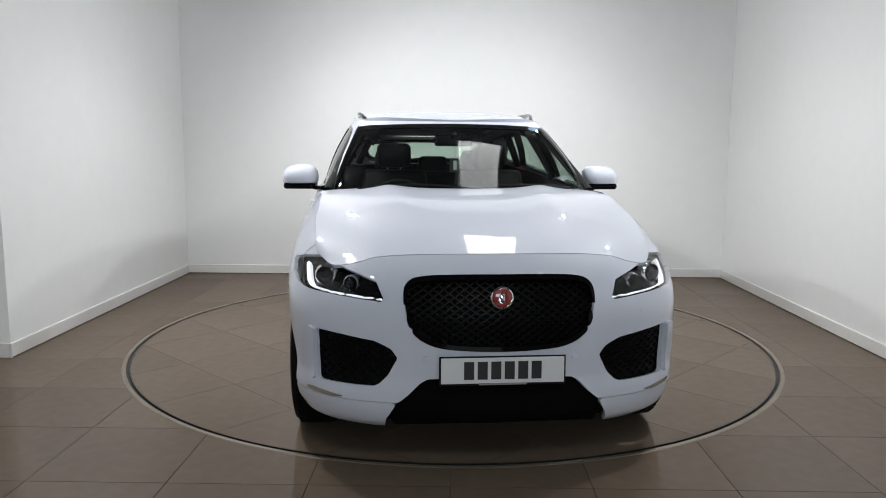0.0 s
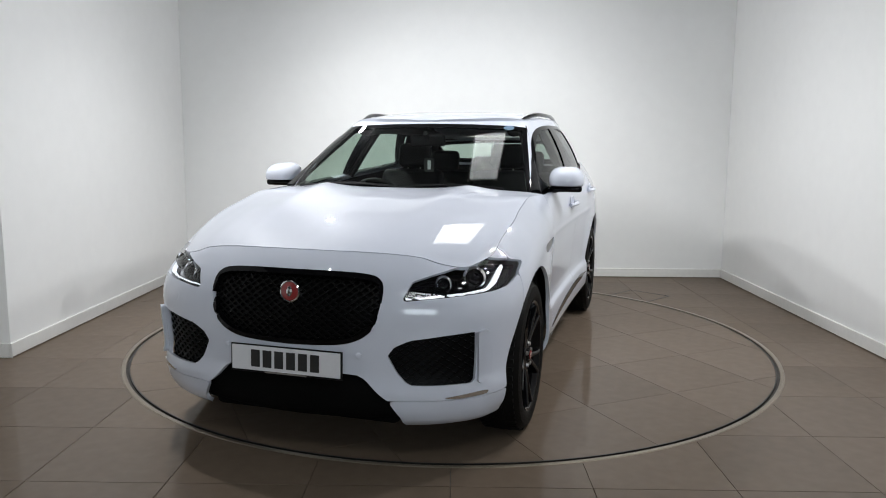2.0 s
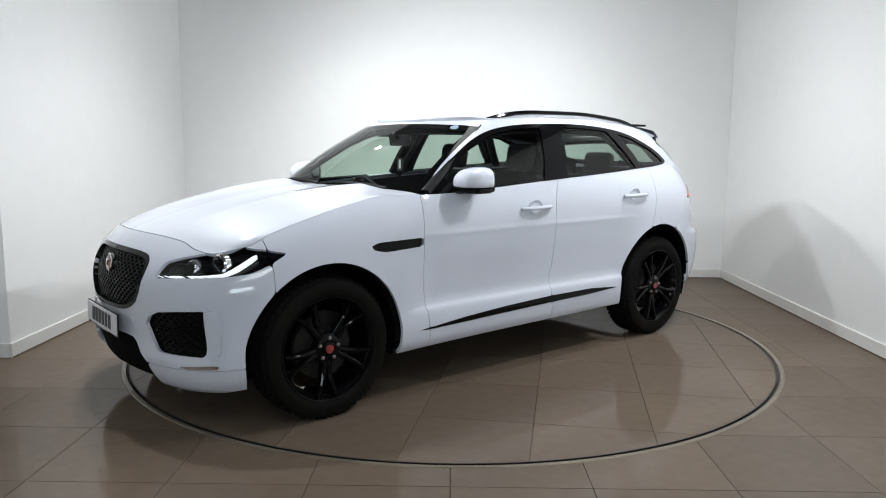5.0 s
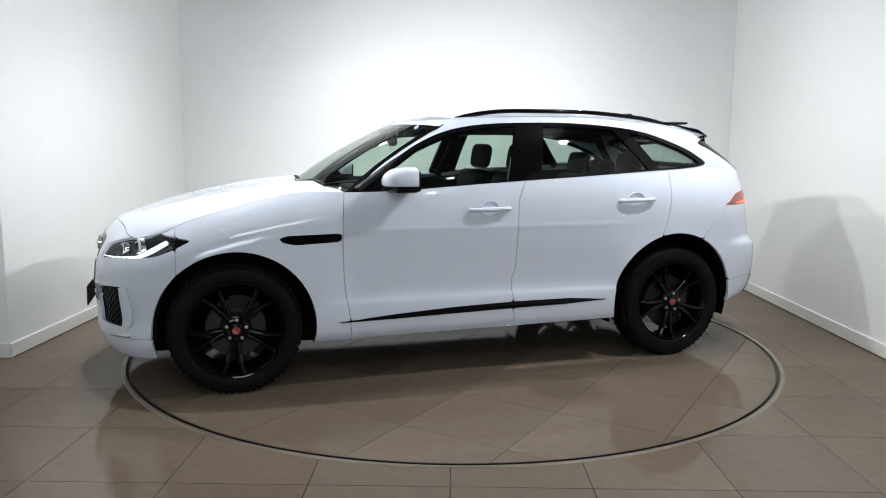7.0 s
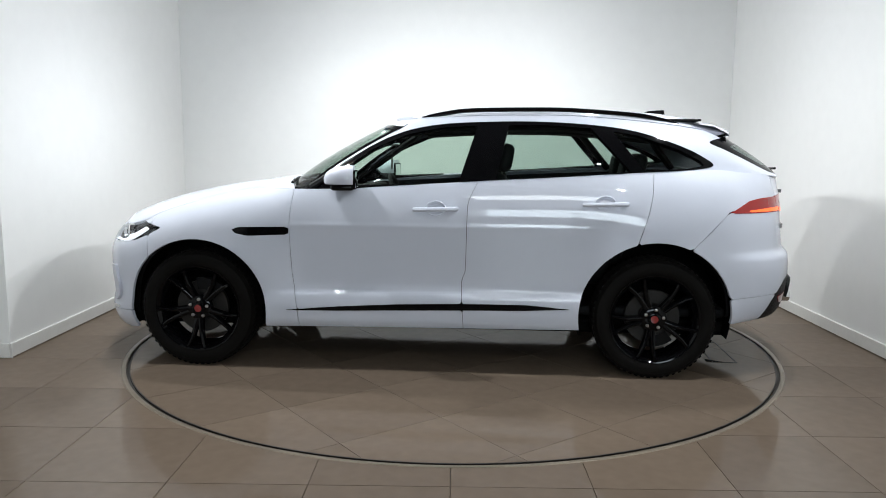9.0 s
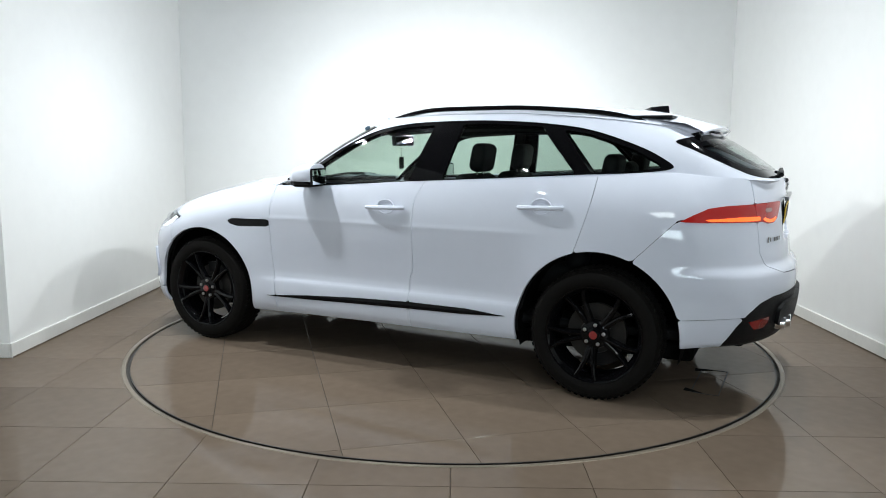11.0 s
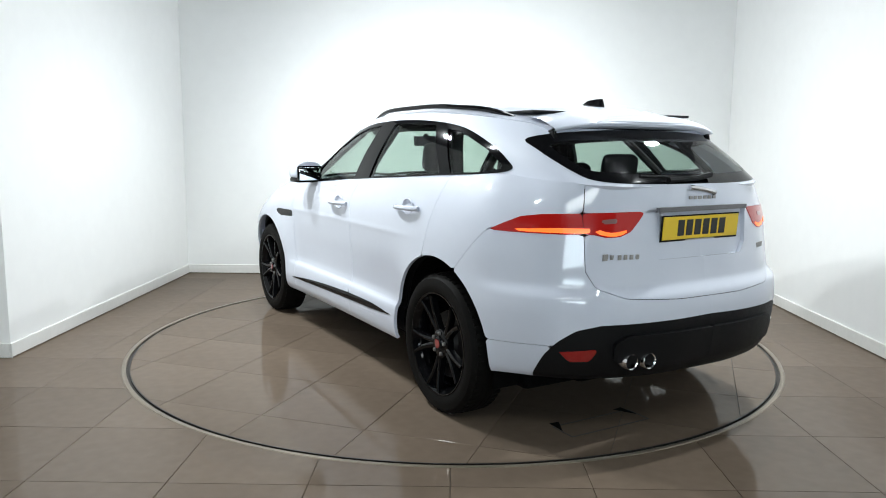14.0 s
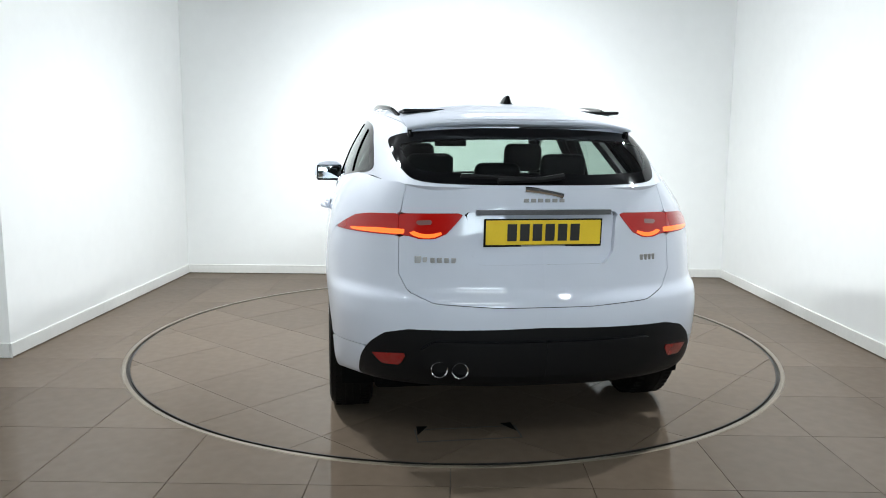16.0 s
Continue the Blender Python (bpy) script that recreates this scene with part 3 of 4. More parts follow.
sheet("plate_recess", LOW, f_box, PAINT, gate, -0.022, 0.0)
sheet("rear_skid_panel", LOW, mx(f_skid, arches), PLASTIC, car, 0.0, 0.02, "black plastic lower rear bumper")
inner = np.where(rear, inside([(-0.48, 0.580), (0.48, 0.580), (0.535, 0.545), (0.53, 0.46), (0.30, 0.43), (-0.30, 0.43), (-0.53, 0.46), (-0.535, 0.545)], Y, H), BIG)
sheet("diffuser", LOW, inner, PLASTIC, car, 0.022, 0.03, "dark centre insert of the rear bumper")
sheet("grille_backing", LOW, f_grille, DARK, car, -0.06, 0.0)
frame_in = np.where(front & (X > 1.9), inside(GRILLE, Y, H, -0.018), BIG)
sheet("grille_frame", LOW, mx(f_grille - 0.003, -frame_in), BLACK, car, 0.003, 0.05, "gloss black grille surround")
sheet("lower_intake", LOW, f_intake, DARK, car, -0.03, 0.0, "black lower air intake")
sheet("inner_shell", LOW, mx(arches, np.where(H < 0.30, 1, -1), -f_head - 0.02, -f_grille - 0.02, -f_fog - 0.02), CABIN, car, -0.065, 0.0, "dark inner body shell")

# mesh strands over grille and vents
# fine sheet of the nose for the meshes
i0, i1 = NS - 1 - 95, NS - 1 + 96
def refine(A, k):
    n, m = A.shape[:2]
    ui, uj = np.linspace(0, n - 1, (n - 1) * k + 1), np.linspace(0, m - 1, (m - 1) * k + 1)
    i, j = np.clip(ui.astype(int), 0, n - 2), np.clip(uj.astype(int), 0, m - 2)
    fi, fj = (ui - i)[:, None], (uj - j)[None, :]
    if A.ndim == 3:
        fi, fj = fi[..., None], fj[..., None]
    G = lambda a, b: A[a][:, b]
    return G(i, j) * (1 - fi) * (1 - fj) + G(i + 1, j) * fi * (1 - fj) + G(i, j + 1) * (1 - fi) * fj + G(i + 1, j + 1) * fi * fj


FINE_P = refine(LOW[i0:i1, 10:82], 4)
fx, fy, fh = FINE_P[..., 0], FINE_P[..., 1], FINE_P[..., 2]
def strands(u, v, du, dv, w):
    a, b = np.abs(np.mod(u / du + v / dv, 1.0) - 0.5), np.abs(np.mod(u / du - v / dv, 1.0) - 0.5)
    return (np.minimum(a, b) - w) * du


gf = np.where(fx > 1.9, inside(GRILLE, fy, fh, 0.004), BIG)
sheet("grille_mesh", FINE_P, mx(gf, strands(fy, fh, 0.044, 0.032, 0.14)), MESH, car, -0.022, 0.010, "gloss black woven grille mesh", False)
for sgn in (1, -1):
    ff = mx(-sgn * fy, inside(FOG, np.abs(fy), fh, 0.012))
    sheet("vent_mesh", FINE_P, mx(ff, strands(fy, fh, 0.046, 0.034, 0.14)), MESH, car, -0.024, 0.008, "black vent mesh", False)

# bonnet: spans the rim of the lower body, from the cowl to the nose
rim = half[:, -1, :]
front_n = int(np.argmin(np.abs(rim[:, 0] - 1.86) + (rim[:, 1] < 0) * 9))
side_n = int(np.argmin(np.abs(rim[:, 0] - 0.80) + (rim[:, 0] < 0) * 9))
hood_c = curve([0.75, 1.0, 1.3, 1.6, 1.8, 1.95, 2.05, 2.125], [1.180, 1.174, 1.148, 1.098, 1.055, 1.014, 0.982, 0.955])
cowl_x = curve([0, 0.5, 0.85, 1.0], [0.985, 0.93, 0.84, 0.80])
NT, NU = 41, 61
tt, uu = np.linspace(0, 1, NT), np.linspace(0, 1, NU)


def along(line, n):
    d = np.r_[0, np.cumsum(np.linalg.norm(np.diff(line, axis=0), axis=1))]
    return np.stack([np.interp(np.linspace(0, d[-1], n), d, line[:, k]) for k in range(3)], 1)


nose = along(rim[: front_n + 1], NT)
flank = along(rim[front_n : side_n + 1], NU)[::-1]
corner = flank[0]
cowl_line = np.stack([cowl_x(tt) + (corner[0] - 0.80) * tt, tt * corner[1], 1.185 + (corner[2] - 1.185) * tt**4], 1)
mid = np.stack([cowl_line[0, 0] + (nose[0, 0] - cowl_line[0, 0]) * uu, 0 * uu, hood_c(cowl_line[0, 0] + (nose[0, 0] - cowl_line[0, 0]) * uu)], 1)
tg, ug = tt[None, :, None], uu[:, None, None]
patch = (1 - ug) * cowl_line[None] + ug * nose[None] + (1 - tg) * mid[:, None] + tg * flank[:, None] - ((1 - ug) * (1 - tg) * cowl_line[0] + (1 - ug) * tg * cowl_line[-1] + ug * (1 - tg) * nose[0] + ug * tg * nose[-1])
tg, ug = tg[..., 0], ug[..., 0]
form = mid[:, 2][:, None] + (nose[:, 2] - nose[0, 2])[None, :] * ug**3 - 0.022 * tg**2 * (1 - ug) + 0.027 * np.exp(-np.abs((tg - (0.52 - 0.12 * ug)) / 0.15) ** 1.5) * np.clip(1 - ug, 0, 1) ** 0.8
patch[..., 2] = patch[..., 2] * tg**4 + form * (1 - tg**4)
BON = np.concatenate([(patch * np.array([1, -1, 1]))[:, ::-1][:, :-1], patch], 1)
bon = sheet("bonnet", BON, np.maximum(uu[:, None] - 0.9965, np.abs(np.linspace(-1, 1, BON.shape[1]))[None, :] - 0.9955), PAINT, car, 0.001, 0.02, "white sculpted bonnet")

# greenhouse: glass and pillars round the cabin
gb, _ = spline([(1.0, 0), (0.985, 0.25), (0.93, 0.5), (0.84, 0.70), (0.74, 0.80), (0.55, 0.845), (0.2, 0.862), (-0.4, 0.868), (-1.0, 0.852), (-1.45, 0.80), (-1.8, 0.725), (-2.08, 0.655), (-2.26, 0.50), (-2.32, 0.25), (-2.335, 0)], 200)
gt, _ = spline([(0.27, 0), (0.262, 0.18), (0.235, 0.36), (0.175, 0.51), (0.08, 0.60), (-0.06, 0.635), (-0.3, 0.660), (-0.62, 0.668), (-1.0, 0.658), (-1.35, 0.630), (-1.62, 0.592), (-1.80, 0.545), (-1.90, 0.42), (-1.925, 0.2), (-1.93, 0)], 200)
b_z = curve([1.0, 0.74, 0.15, -0.35, -0.88, -1.4, -1.8, -2.1, -2.34], [1.150, 1.125, 1.155, 1.188, 1.218, 1.248, 1.275, 1.255, 1.238])
t_z = curve([0.27, 0.0, -0.4, -0.8, -1.2, -1.6, -1.93], [1.578, 1.590, 1.612, 1.615, 1.595, 1.555, 1.505])
g = np.linspace(0, 1, 60)
gz = b_z(gb[:, 0])[:, None] * (1 - g) + t_z(gt[:, 0])[:, None] * g
bow = (0.022 + 0.028 * np.clip((gb[:, 0:1] - 0.6) / 0.3, 0, 1)) * np.sin(np.pi * g)[None, :]
gn = np.stack([np.gradient(gb[:, 1]), -np.gradient(gb[:, 0])], 1)
gn /= np.linalg.norm(gn, axis=1, keepdims=True)
gn *= np.sign((gn * (gb + [0.6, 0])).sum(1))[:, None]
gx = gb[:, 0:1] * (1 - g) + gt[:, 0:1] * g + gn[:, 0:1] * bow
gy = gb[:, 1:2] * (1 - g) + gt[:, 1:2] * g + gn[:, 1:2] * bow
gh = np.stack([gx, gy, gz], 2)
gh[0, :, 1] = gh[-1, :, 1] = 0
GRN = both_sides(gh)
U, W, T = GRN[..., 0], GRN[..., 1], GRN[..., 2]
AW = np.abs(W)
col = np.concatenate([np.arange(200)[::-1][:-1], np.arange(200)])[:, None] + 0 * U
DLO = rounded([(0.745, 1.128), (0.54, 1.285), (0.32, 1.425), (0.12, 1.510), (-0.10, 1.552), (-0.36, 1.568), (-0.70, 1.572), (-1.05, 1.553), (-1.33, 1.512), (-1.60, 1.424), (-1.74, 1.355), (-1.79, 1.305), (-1.62, 1.279), (-1.3, 1.262), (-0.88, 1.236), (-0.35, 1.205), (0.154, 1.172), (0.5, 1.145)], 6)
side_g = (AW > 0.5) & (U < 0.8)
f_dlo = np.where(side_g, inside(DLO, U, T), BIG)
F_GLASS = [(0.50, 1.165), (0.56, 1.235), (0.33, 1.395), (0.10, 1.490), (-0.10, 1.530), (-0.335, 1.545), (-0.225, 1.195), (0.154, 1.180)]
R_GLASS = [(-0.455, 1.215), (-0.53, 1.548), (-0.75, 1.550), (-1.04, 1.532), (-1.275, 1.268), (-0.88, 1.242)]
Q_GLASS = [(-1.36, 1.275), (-1.17, 1.515), (-1.33, 1.488), (-1.58, 1.402), (-1.71, 1.335), (-1.735, 1.308), (-1.62, 1.288)]
f_fg = np.where(side_g, inside(F_GLASS, U, T), BIG)
f_rg = np.where(side_g, inside(R_GLASS, U, T), BIG)
f_qg = np.where(side_g, inside(Q_GLASS, U, T), BIG)
SCREEN = [(-0.785, 1.08), (0.785, 1.08), (0.775, 1.16), (0.705, 1.36), (0.632, 1.54), (0.55, 1.549), (0.3, 1.558), (0, 1.562), (-0.3, 1.558), (-0.55, 1.549), (-0.632, 1.54), (-0.705, 1.36), (-0.775, 1.16)]
f_ws = np.where(U > -0.1, inside(SCREEN, W, T), BIG)
BACK = rounded([(0, 1.246), (0.3, 1.250), (0.52, 1.262), (0.59, 1.30), (0.635, 1.40), (0.60, 1.470), (0.3, 1.498), (0, 1.503), (-0.3, 1.498), (-0.60, 1.470), (-0.635, 1.40), (-0.59, 1.30), (-0.52, 1.262), (-0.3, 1.250)], 6)
f_bk = np.where(U < -1.65, inside(BACK, W, T), BIG)
f_bk_in = np.where(U < -1.65, inside(BACK, W, T, -0.045), BIG)
f_ws_in = np.where(U > -0.1, inside(SCREEN, W, T, -0.022), BIG)
sheet("cabin_frame", GRN, mx(-f_dlo, -f_ws, -f_bk), PAINT, car, 0.0, 0.03, "white roof pillars")
ws = sheet("windscreen", GRN, f_ws_in, GLASS, car, 0.003, 0.0, "clear windscreen with a dark border")
sheet("screen_border", GRN, mx(f_ws, -f_ws_in), BLACK, car, 0.002, 0.012, "black windscreen border")
bk = sheet("rear_window", GRN, f_bk_in, PRIVACY, car, 0.003, 0.0, "dark tinted rear window")
sheet("rear_window_border", GRN, mx(f_bk, -f_bk_in), BLACK, car, 0.002, 0.012, "gloss black rear window border")
panes = [ws, bk]
for sgn in (1, -1):
    s = -sgn * W
    sheet("window_trim", GRN, mx(s, f_dlo, -f_fg, -f_rg, -f_qg), BLACK, car, 0.004, 0.03, "gloss black side window trim")
    panes.append(sheet("front_side_window", GRN, mx(s, f_fg), GLASS, car, -0.003, 0.0))
    panes.append(sheet("rear_side_window", GRN, mx(s, f_rg), PRIVACY, car, -0.003, 0.0))
    panes.append(sheet("quarter_window", GRN, mx(s, f_qg), PRIVACY, car, -0.003, 0.0))
for p in panes:
    p.visible_shadow = False

# roof
r_w = curve([0.3, 0.05, -0.1, -0.3, -0.62, -1.0, -1.35, -1.62, -1.80, -1.98], [0.60, 0.61, 0.634, 0.662, 0.670, 0.660, 0.632, 0.595, 0.562, 0.53])
r_c = curve([0.28, 0.1, -0.3, -0.7, -1.2, -1.5, -1.65, -1.98], [1.584, 1.626, 1.664, 1.678, 1.668, 1.647, 1.629, 1.543])
rt = np.sin(np.linspace(-1, 1, 61) * np.pi / 2 * 0.9) / np.sin(np.pi / 2 * 0.9)
ru = np.linspace(0, 1, 90)
f_edge = curve([0, 0.6, 1.0], [0.275, 0.215, 0.05])(np.abs(rt))
b_edge = curve([0, 0.6, 1.0], [-1.985, -1.965, -1.90])(np.abs(rt))
RX = f_edge[None, :] + ru[:, None] * (b_edge - f_edge)[None, :]
RY = rt[None, :] * r_w(RX)
RZ = r_c(RX) * (1 - np.abs(rt) ** 3.5)[None, :] + t_z(RX) * (np.abs(rt) ** 3.5)[None, :]
ROOF = np.stack([RX, RY, RZ], 2)[::-1]
sun = np.maximum(np.abs(ROOF[..., 1]) - 0.43, np.maximum(ROOF[..., 0] + 0.02, -0.50 - ROOF[..., 0]))
roof = sheet("roof", ROOF, sun * 0 - 1, PAINT, car, 0.004, 0.025, "white roof")
sheet("glass_roof_panel", ROOF, sun, BLACK, roof, 0.0015, 0.003, "black glass sunroof panel")

# spoiler lip over the rear window
sp_t = np.linspace(-1, 1, 41)
SPX = np.stack([-1.70 + 0 * sp_t, -1.85 + 0.02 * sp_t**4, -1.975 + 0.06 * sp_t**4, -1.985 + 0.06 * sp_t**4, -1.90 + 0.04 * sp_t**4, -1.80 + 0 * sp_t], 1)
SPY = np.stack([sp_t * 0.575, sp_t * 0.575, sp_t * 0.560, sp_t * 0.558, sp_t * 0.555, sp_t * 0.56], 1)
SPZ = np.stack([r_c(np.array([-1.70])) - 0.02 - 0.03 * sp_t**4, r_c(np.array([-1.85])) + 0.006 - 0.034 * sp_t**4, 1.545 - 0.036 * sp_t**4, 1.532 - 0.036 * sp_t**4, 1.512 - 0.03 * sp_t**4, 1.50 - 0.02 * sp_t**4], 1)
sheet("spoiler", np.stack([SPX, SPY, SPZ], 2)[:, :5], np.full((41, 5), -1.0), PAINT, car, 0.0, 0.0, "white roof spoiler")
for sgn in (1, -1):
    bm = bmesh.new()
    block(bm, (-0.07, -0.010, -0.045), (0.08, 0.010, 0.02), 0.008, pose(-1.84, sgn * 0.535, 1.475, 0, 12, sgn * -8))
    part("spoiler_fin", bm, BLACK, car, "gloss black spoiler side fin", True)

# roof rails
for sgn in (1, -1):
    bm = bmesh.new()
    rx = np.linspace(0.03, -1.62, 30)
    k = np.clip(np.minimum((0.03 - rx) / 0.30, (rx + 1.62) / 0.30), 0, 1)
    k = np.sin(k * np.pi / 2) ** 0.8
    tube(bm, [(x, sgn * (float(r_w(np.array(x))) - 0.035), float(t_z(np.array(x))) + 0.002 + 0.034 * kk) for x, kk in zip(rx, k)], 0.014, 8)
    part("roof_rail", bm, BLACK, car, "gloss black roof rail", True)

# antenna fin
bm = bmesh.new()
for i, (x, hgt, wid) in enumerate(((-1.46, 0.0, 0.004), (-1.52, 0.028, 0.020), (-1.58, 0.040, 0.022), (-1.625, 0.048, 0.014), (-1.632, 0.048, 0.012), (-1.640, 0.0, 0.030))):
    zz = float(r_c(np.array(x))) - 0.006
    ring = [bm.verts.new((x, -wid - 0.012, zz)), bm.verts.new((x, -wid * 0.35, zz + hgt + 0.006)), bm.verts.new((x, wid * 0.35, zz + hgt + 0.006)), bm.verts.new((x, wid + 0.012, zz))]
    if i:
        for a in range(3):
            bm.faces.new((last[a], last[a + 1], ring[a + 1], ring[a]))
    last = ring
part("antenna_fin", bm, BLACK, car, "gloss black shark fin antenna", True)

# cowl
bm = bmesh.new()
tube(bm, [(float(cowl_x(np.array(abs(y) / 0.80))) + 0.012, y, 1.135 + 0.02 * (1 - abs(y))) for y in np.linspace(-0.77, 0.77, 25)], 0.028, 8, 0.5)
part("cowl", bm, PLASTIC, car, "black plastic cowl under the windscreen", True)
for a, b in (((0.93, -0.62), (0.95, 0.02)), ((0.95, 0.0), (0.88, 0.64))):
    bm = bmesh.new()
    tube(bm, [(a[0] + (b[0] - a[0]) * k, a[1] + (b[1] - a[1]) * k, 1.172 + 0.02 * math.sin(k * 3)) for k in np.linspace(0, 1, 9)], 0.010, 6)
    part("wiper", bm, PLASTIC, car)
bm = bmesh.new()
tube(bm, [(-2.318, 0.20, 1.268), (-2.308, 0.0, 1.275), (-2.303, -0.10, 1.29)], 0.014, 6)
tube(bm, [(-2.292, 0.36, 1.288), (-2.318, 0.05, 1.278)], 0.009, 6)
part("rear_wiper", bm, PLASTIC, car, "black rear wiper arm", True)


# ---- wheels ----
def wheel(x, y, side):
    """A black split-spoke wheel; its axle lies along y."""
    root = new("wheel")
    root.parent = car
    root.matrix_basis = pose(x, y, 0.375, -90 * side) @ Matrix.Rotation(0.9 * x + 0.2 * side, 4, "Z")
    tagged(root, "gloss black five split-spoke alloy wheel")
    idm = Matrix.Identity(4)
    bm = bmesh.new()
    lathe(bm, [(0.272, -0.225), (0.30, -0.235), (0.345, -0.228), (0.368, -0.205), (0.376, -0.17), (0.377, -0.125), (0.376, -0.075), (0.369, -0.04), (0.350, -0.015), (0.318, -0.006), (0.290, -0.012), (0.274, -0.02), (0.262, -0.03)], idm, 72)
    tyre = part("tyre", bm, RUBBER, root, "black rubber tyre", True)
    bm = bmesh.new()
    for rr in (-0.16, -0.125, -0.09):
        lathe(bm, [(0.3765, rr - 0.004), (0.3785, rr - 0.003), (0.3785, rr + 0.003), (0.3765, rr + 0.004)], idm, 72)
    for k in range(60):
        for h in (-0.195, -0.055):
            block(bm, (0.364, -0.010, -0.018), (0.375, 0.010, 0.018), 0.0, Matrix.Rotation(2 * math.pi * k / 60, 4, "Z") @ pose(0, 0, h))
    part("tread", bm, RUBBER, tyre)
    bm = bmesh.new()
    lathe(bm, [(0.262, -0.20), (0.240, -0.19), (0.238, -0.06), (0.252, -0.035), (0.268, -0.016), (0.276, -0.014), (0.277, -0.022), (0.266, -0.04)], idm, 64)
    rim = part("rim", bm, BLACK, root, "gloss black rim", True)
    for k in range(5):
        for d in (-1, 1):
            a = 2 * math.pi * k / 5 + d * 0.155
            bm = bmesh.new()
            pts = []
            for t in np.linspace(0, 1, 6):
                r = 0.05 + t * 0.208
                aa = a + d * 0.16 * (t - 0.6) * t
                w = 0.020 - 0.007 * t
                h = -0.045 + 0.028 * t
                c, s = math.cos(aa), math.sin(aa)
                pts.append([bm.verts.new((r * c - q_ * w * s, r * s + q_ * w * c, h + z_)) for q_, z_ in ((-1, -0.030), (-0.75, 0.0), (-0.25, 0.006), (0.25, 0.006), (0.75, 0.0), (1, -0.030))])
            for p0, p1 in zip(pts, pts[1:]):
                for e in range(5):
                    bm.faces.new((p0[e], p0[e + 1], p1[e + 1], p1[e]))
            part("spoke", bm, BLACK, rim, "", True)
    bm = bmesh.new()
    lathe(bm, [(0.082, -0.075), (0.078, -0.040), (0.066, -0.034), (0.040, -0.032), (0.036, -0.024), (0.030, -0.022), (0.0, -0.022)], idm, 32)
    part("hub", bm, BLACK, rim, "", True)
    bm = bmesh.new()
    lathe(bm, [(0.023, -0.024), (0.023, -0.019), (0.0, -0.018)], idm, 24)
    part("centre_cap", bm, BADGE, rim, "small red wheel centre badge", True)
    for k in range(5):
        bm = bmesh.new()
        m = Matrix.Rotation(2 * math.pi * (k + 0.5) / 5, 4, "Z") @ Matrix.Translation((0.057, 0, -0.038))
        lathe(bm, [(0.011, 0.0), (0.010, 0.014), (0.006, 0.016), (0.0, 0.016)], m, 8)
        part("wheel_nut", bm, STEEL, rim, "", True)
    bm = bmesh.new()
    lathe(bm, [(0.09, -0.13), (0.168, -0.13), (0.170, -0.115), (0.168, -0.10), (0.09, -0.10), (0.08, -0.08), (0.0, -0.08)], idm, 48)
    part("brake_disc", bm, IRON, root, "dark grey brake disc", True)
    bm = bmesh.new()
    lathe(bm, [(0.115, -0.15), (0.185, -0.15), (0.19, -0.09), (0.115, -0.085), (0.115, -0.15)], Matrix.Rotation(2.4, 4, "Z"), 10, 1.0)
    part("brake_caliper", bm, PLASTIC, root)


for wx in (1.437, -1.437):
    for sgn in (1, -1):
        wheel(wx, sgn * (0.935 if wx > 0 else 0.945), sgn)
        bm = bmesh.new()
        r = 0.463 if wx > 0 else 0.472
        m = pose(wx, 0, 0.378, 90, 0, 0)
        prof = [(r - 0.004, -sgn * (0.85 if wx > 0 else 0.875)), (r, -sgn * 0.80), (r, -sgn * 0.52), (0.0, -sgn * 0.50)]
        lathe(bm, prof, m @ Matrix.Rotation(-0.28, 4, "Z"), 40, math.pi + 0.56)
        part("wheel_arch_liner", bm, DARK, car, "black wheel arch liner", True)

bm = bmesh.new()
block(bm, (-1.95, -0.72, 0.23), (1.95, 0.72, 0.33), 0.03)
block(bm, (-2.2, -0.60, 0.32), (-1.8, 0.60, 0.40), 0.03)
part("underbody", bm, DARK, car, "dark underbody panel")
bm = bmesh.new()
block(bm, (1.80, -0.46, 0.205), (2.13, 0.46, 0.30), 0.03)
part("lower_splitter", bm, DARK, car, "black lower splitter")

# ---- mirrors and handles ----
def on_side(x, z):
    d = (X - x) ** 2 + (H - z) ** 2 + np.where(Y > 0.4, 0, 9)
    return float(Y.flat[np.argmin(d)])


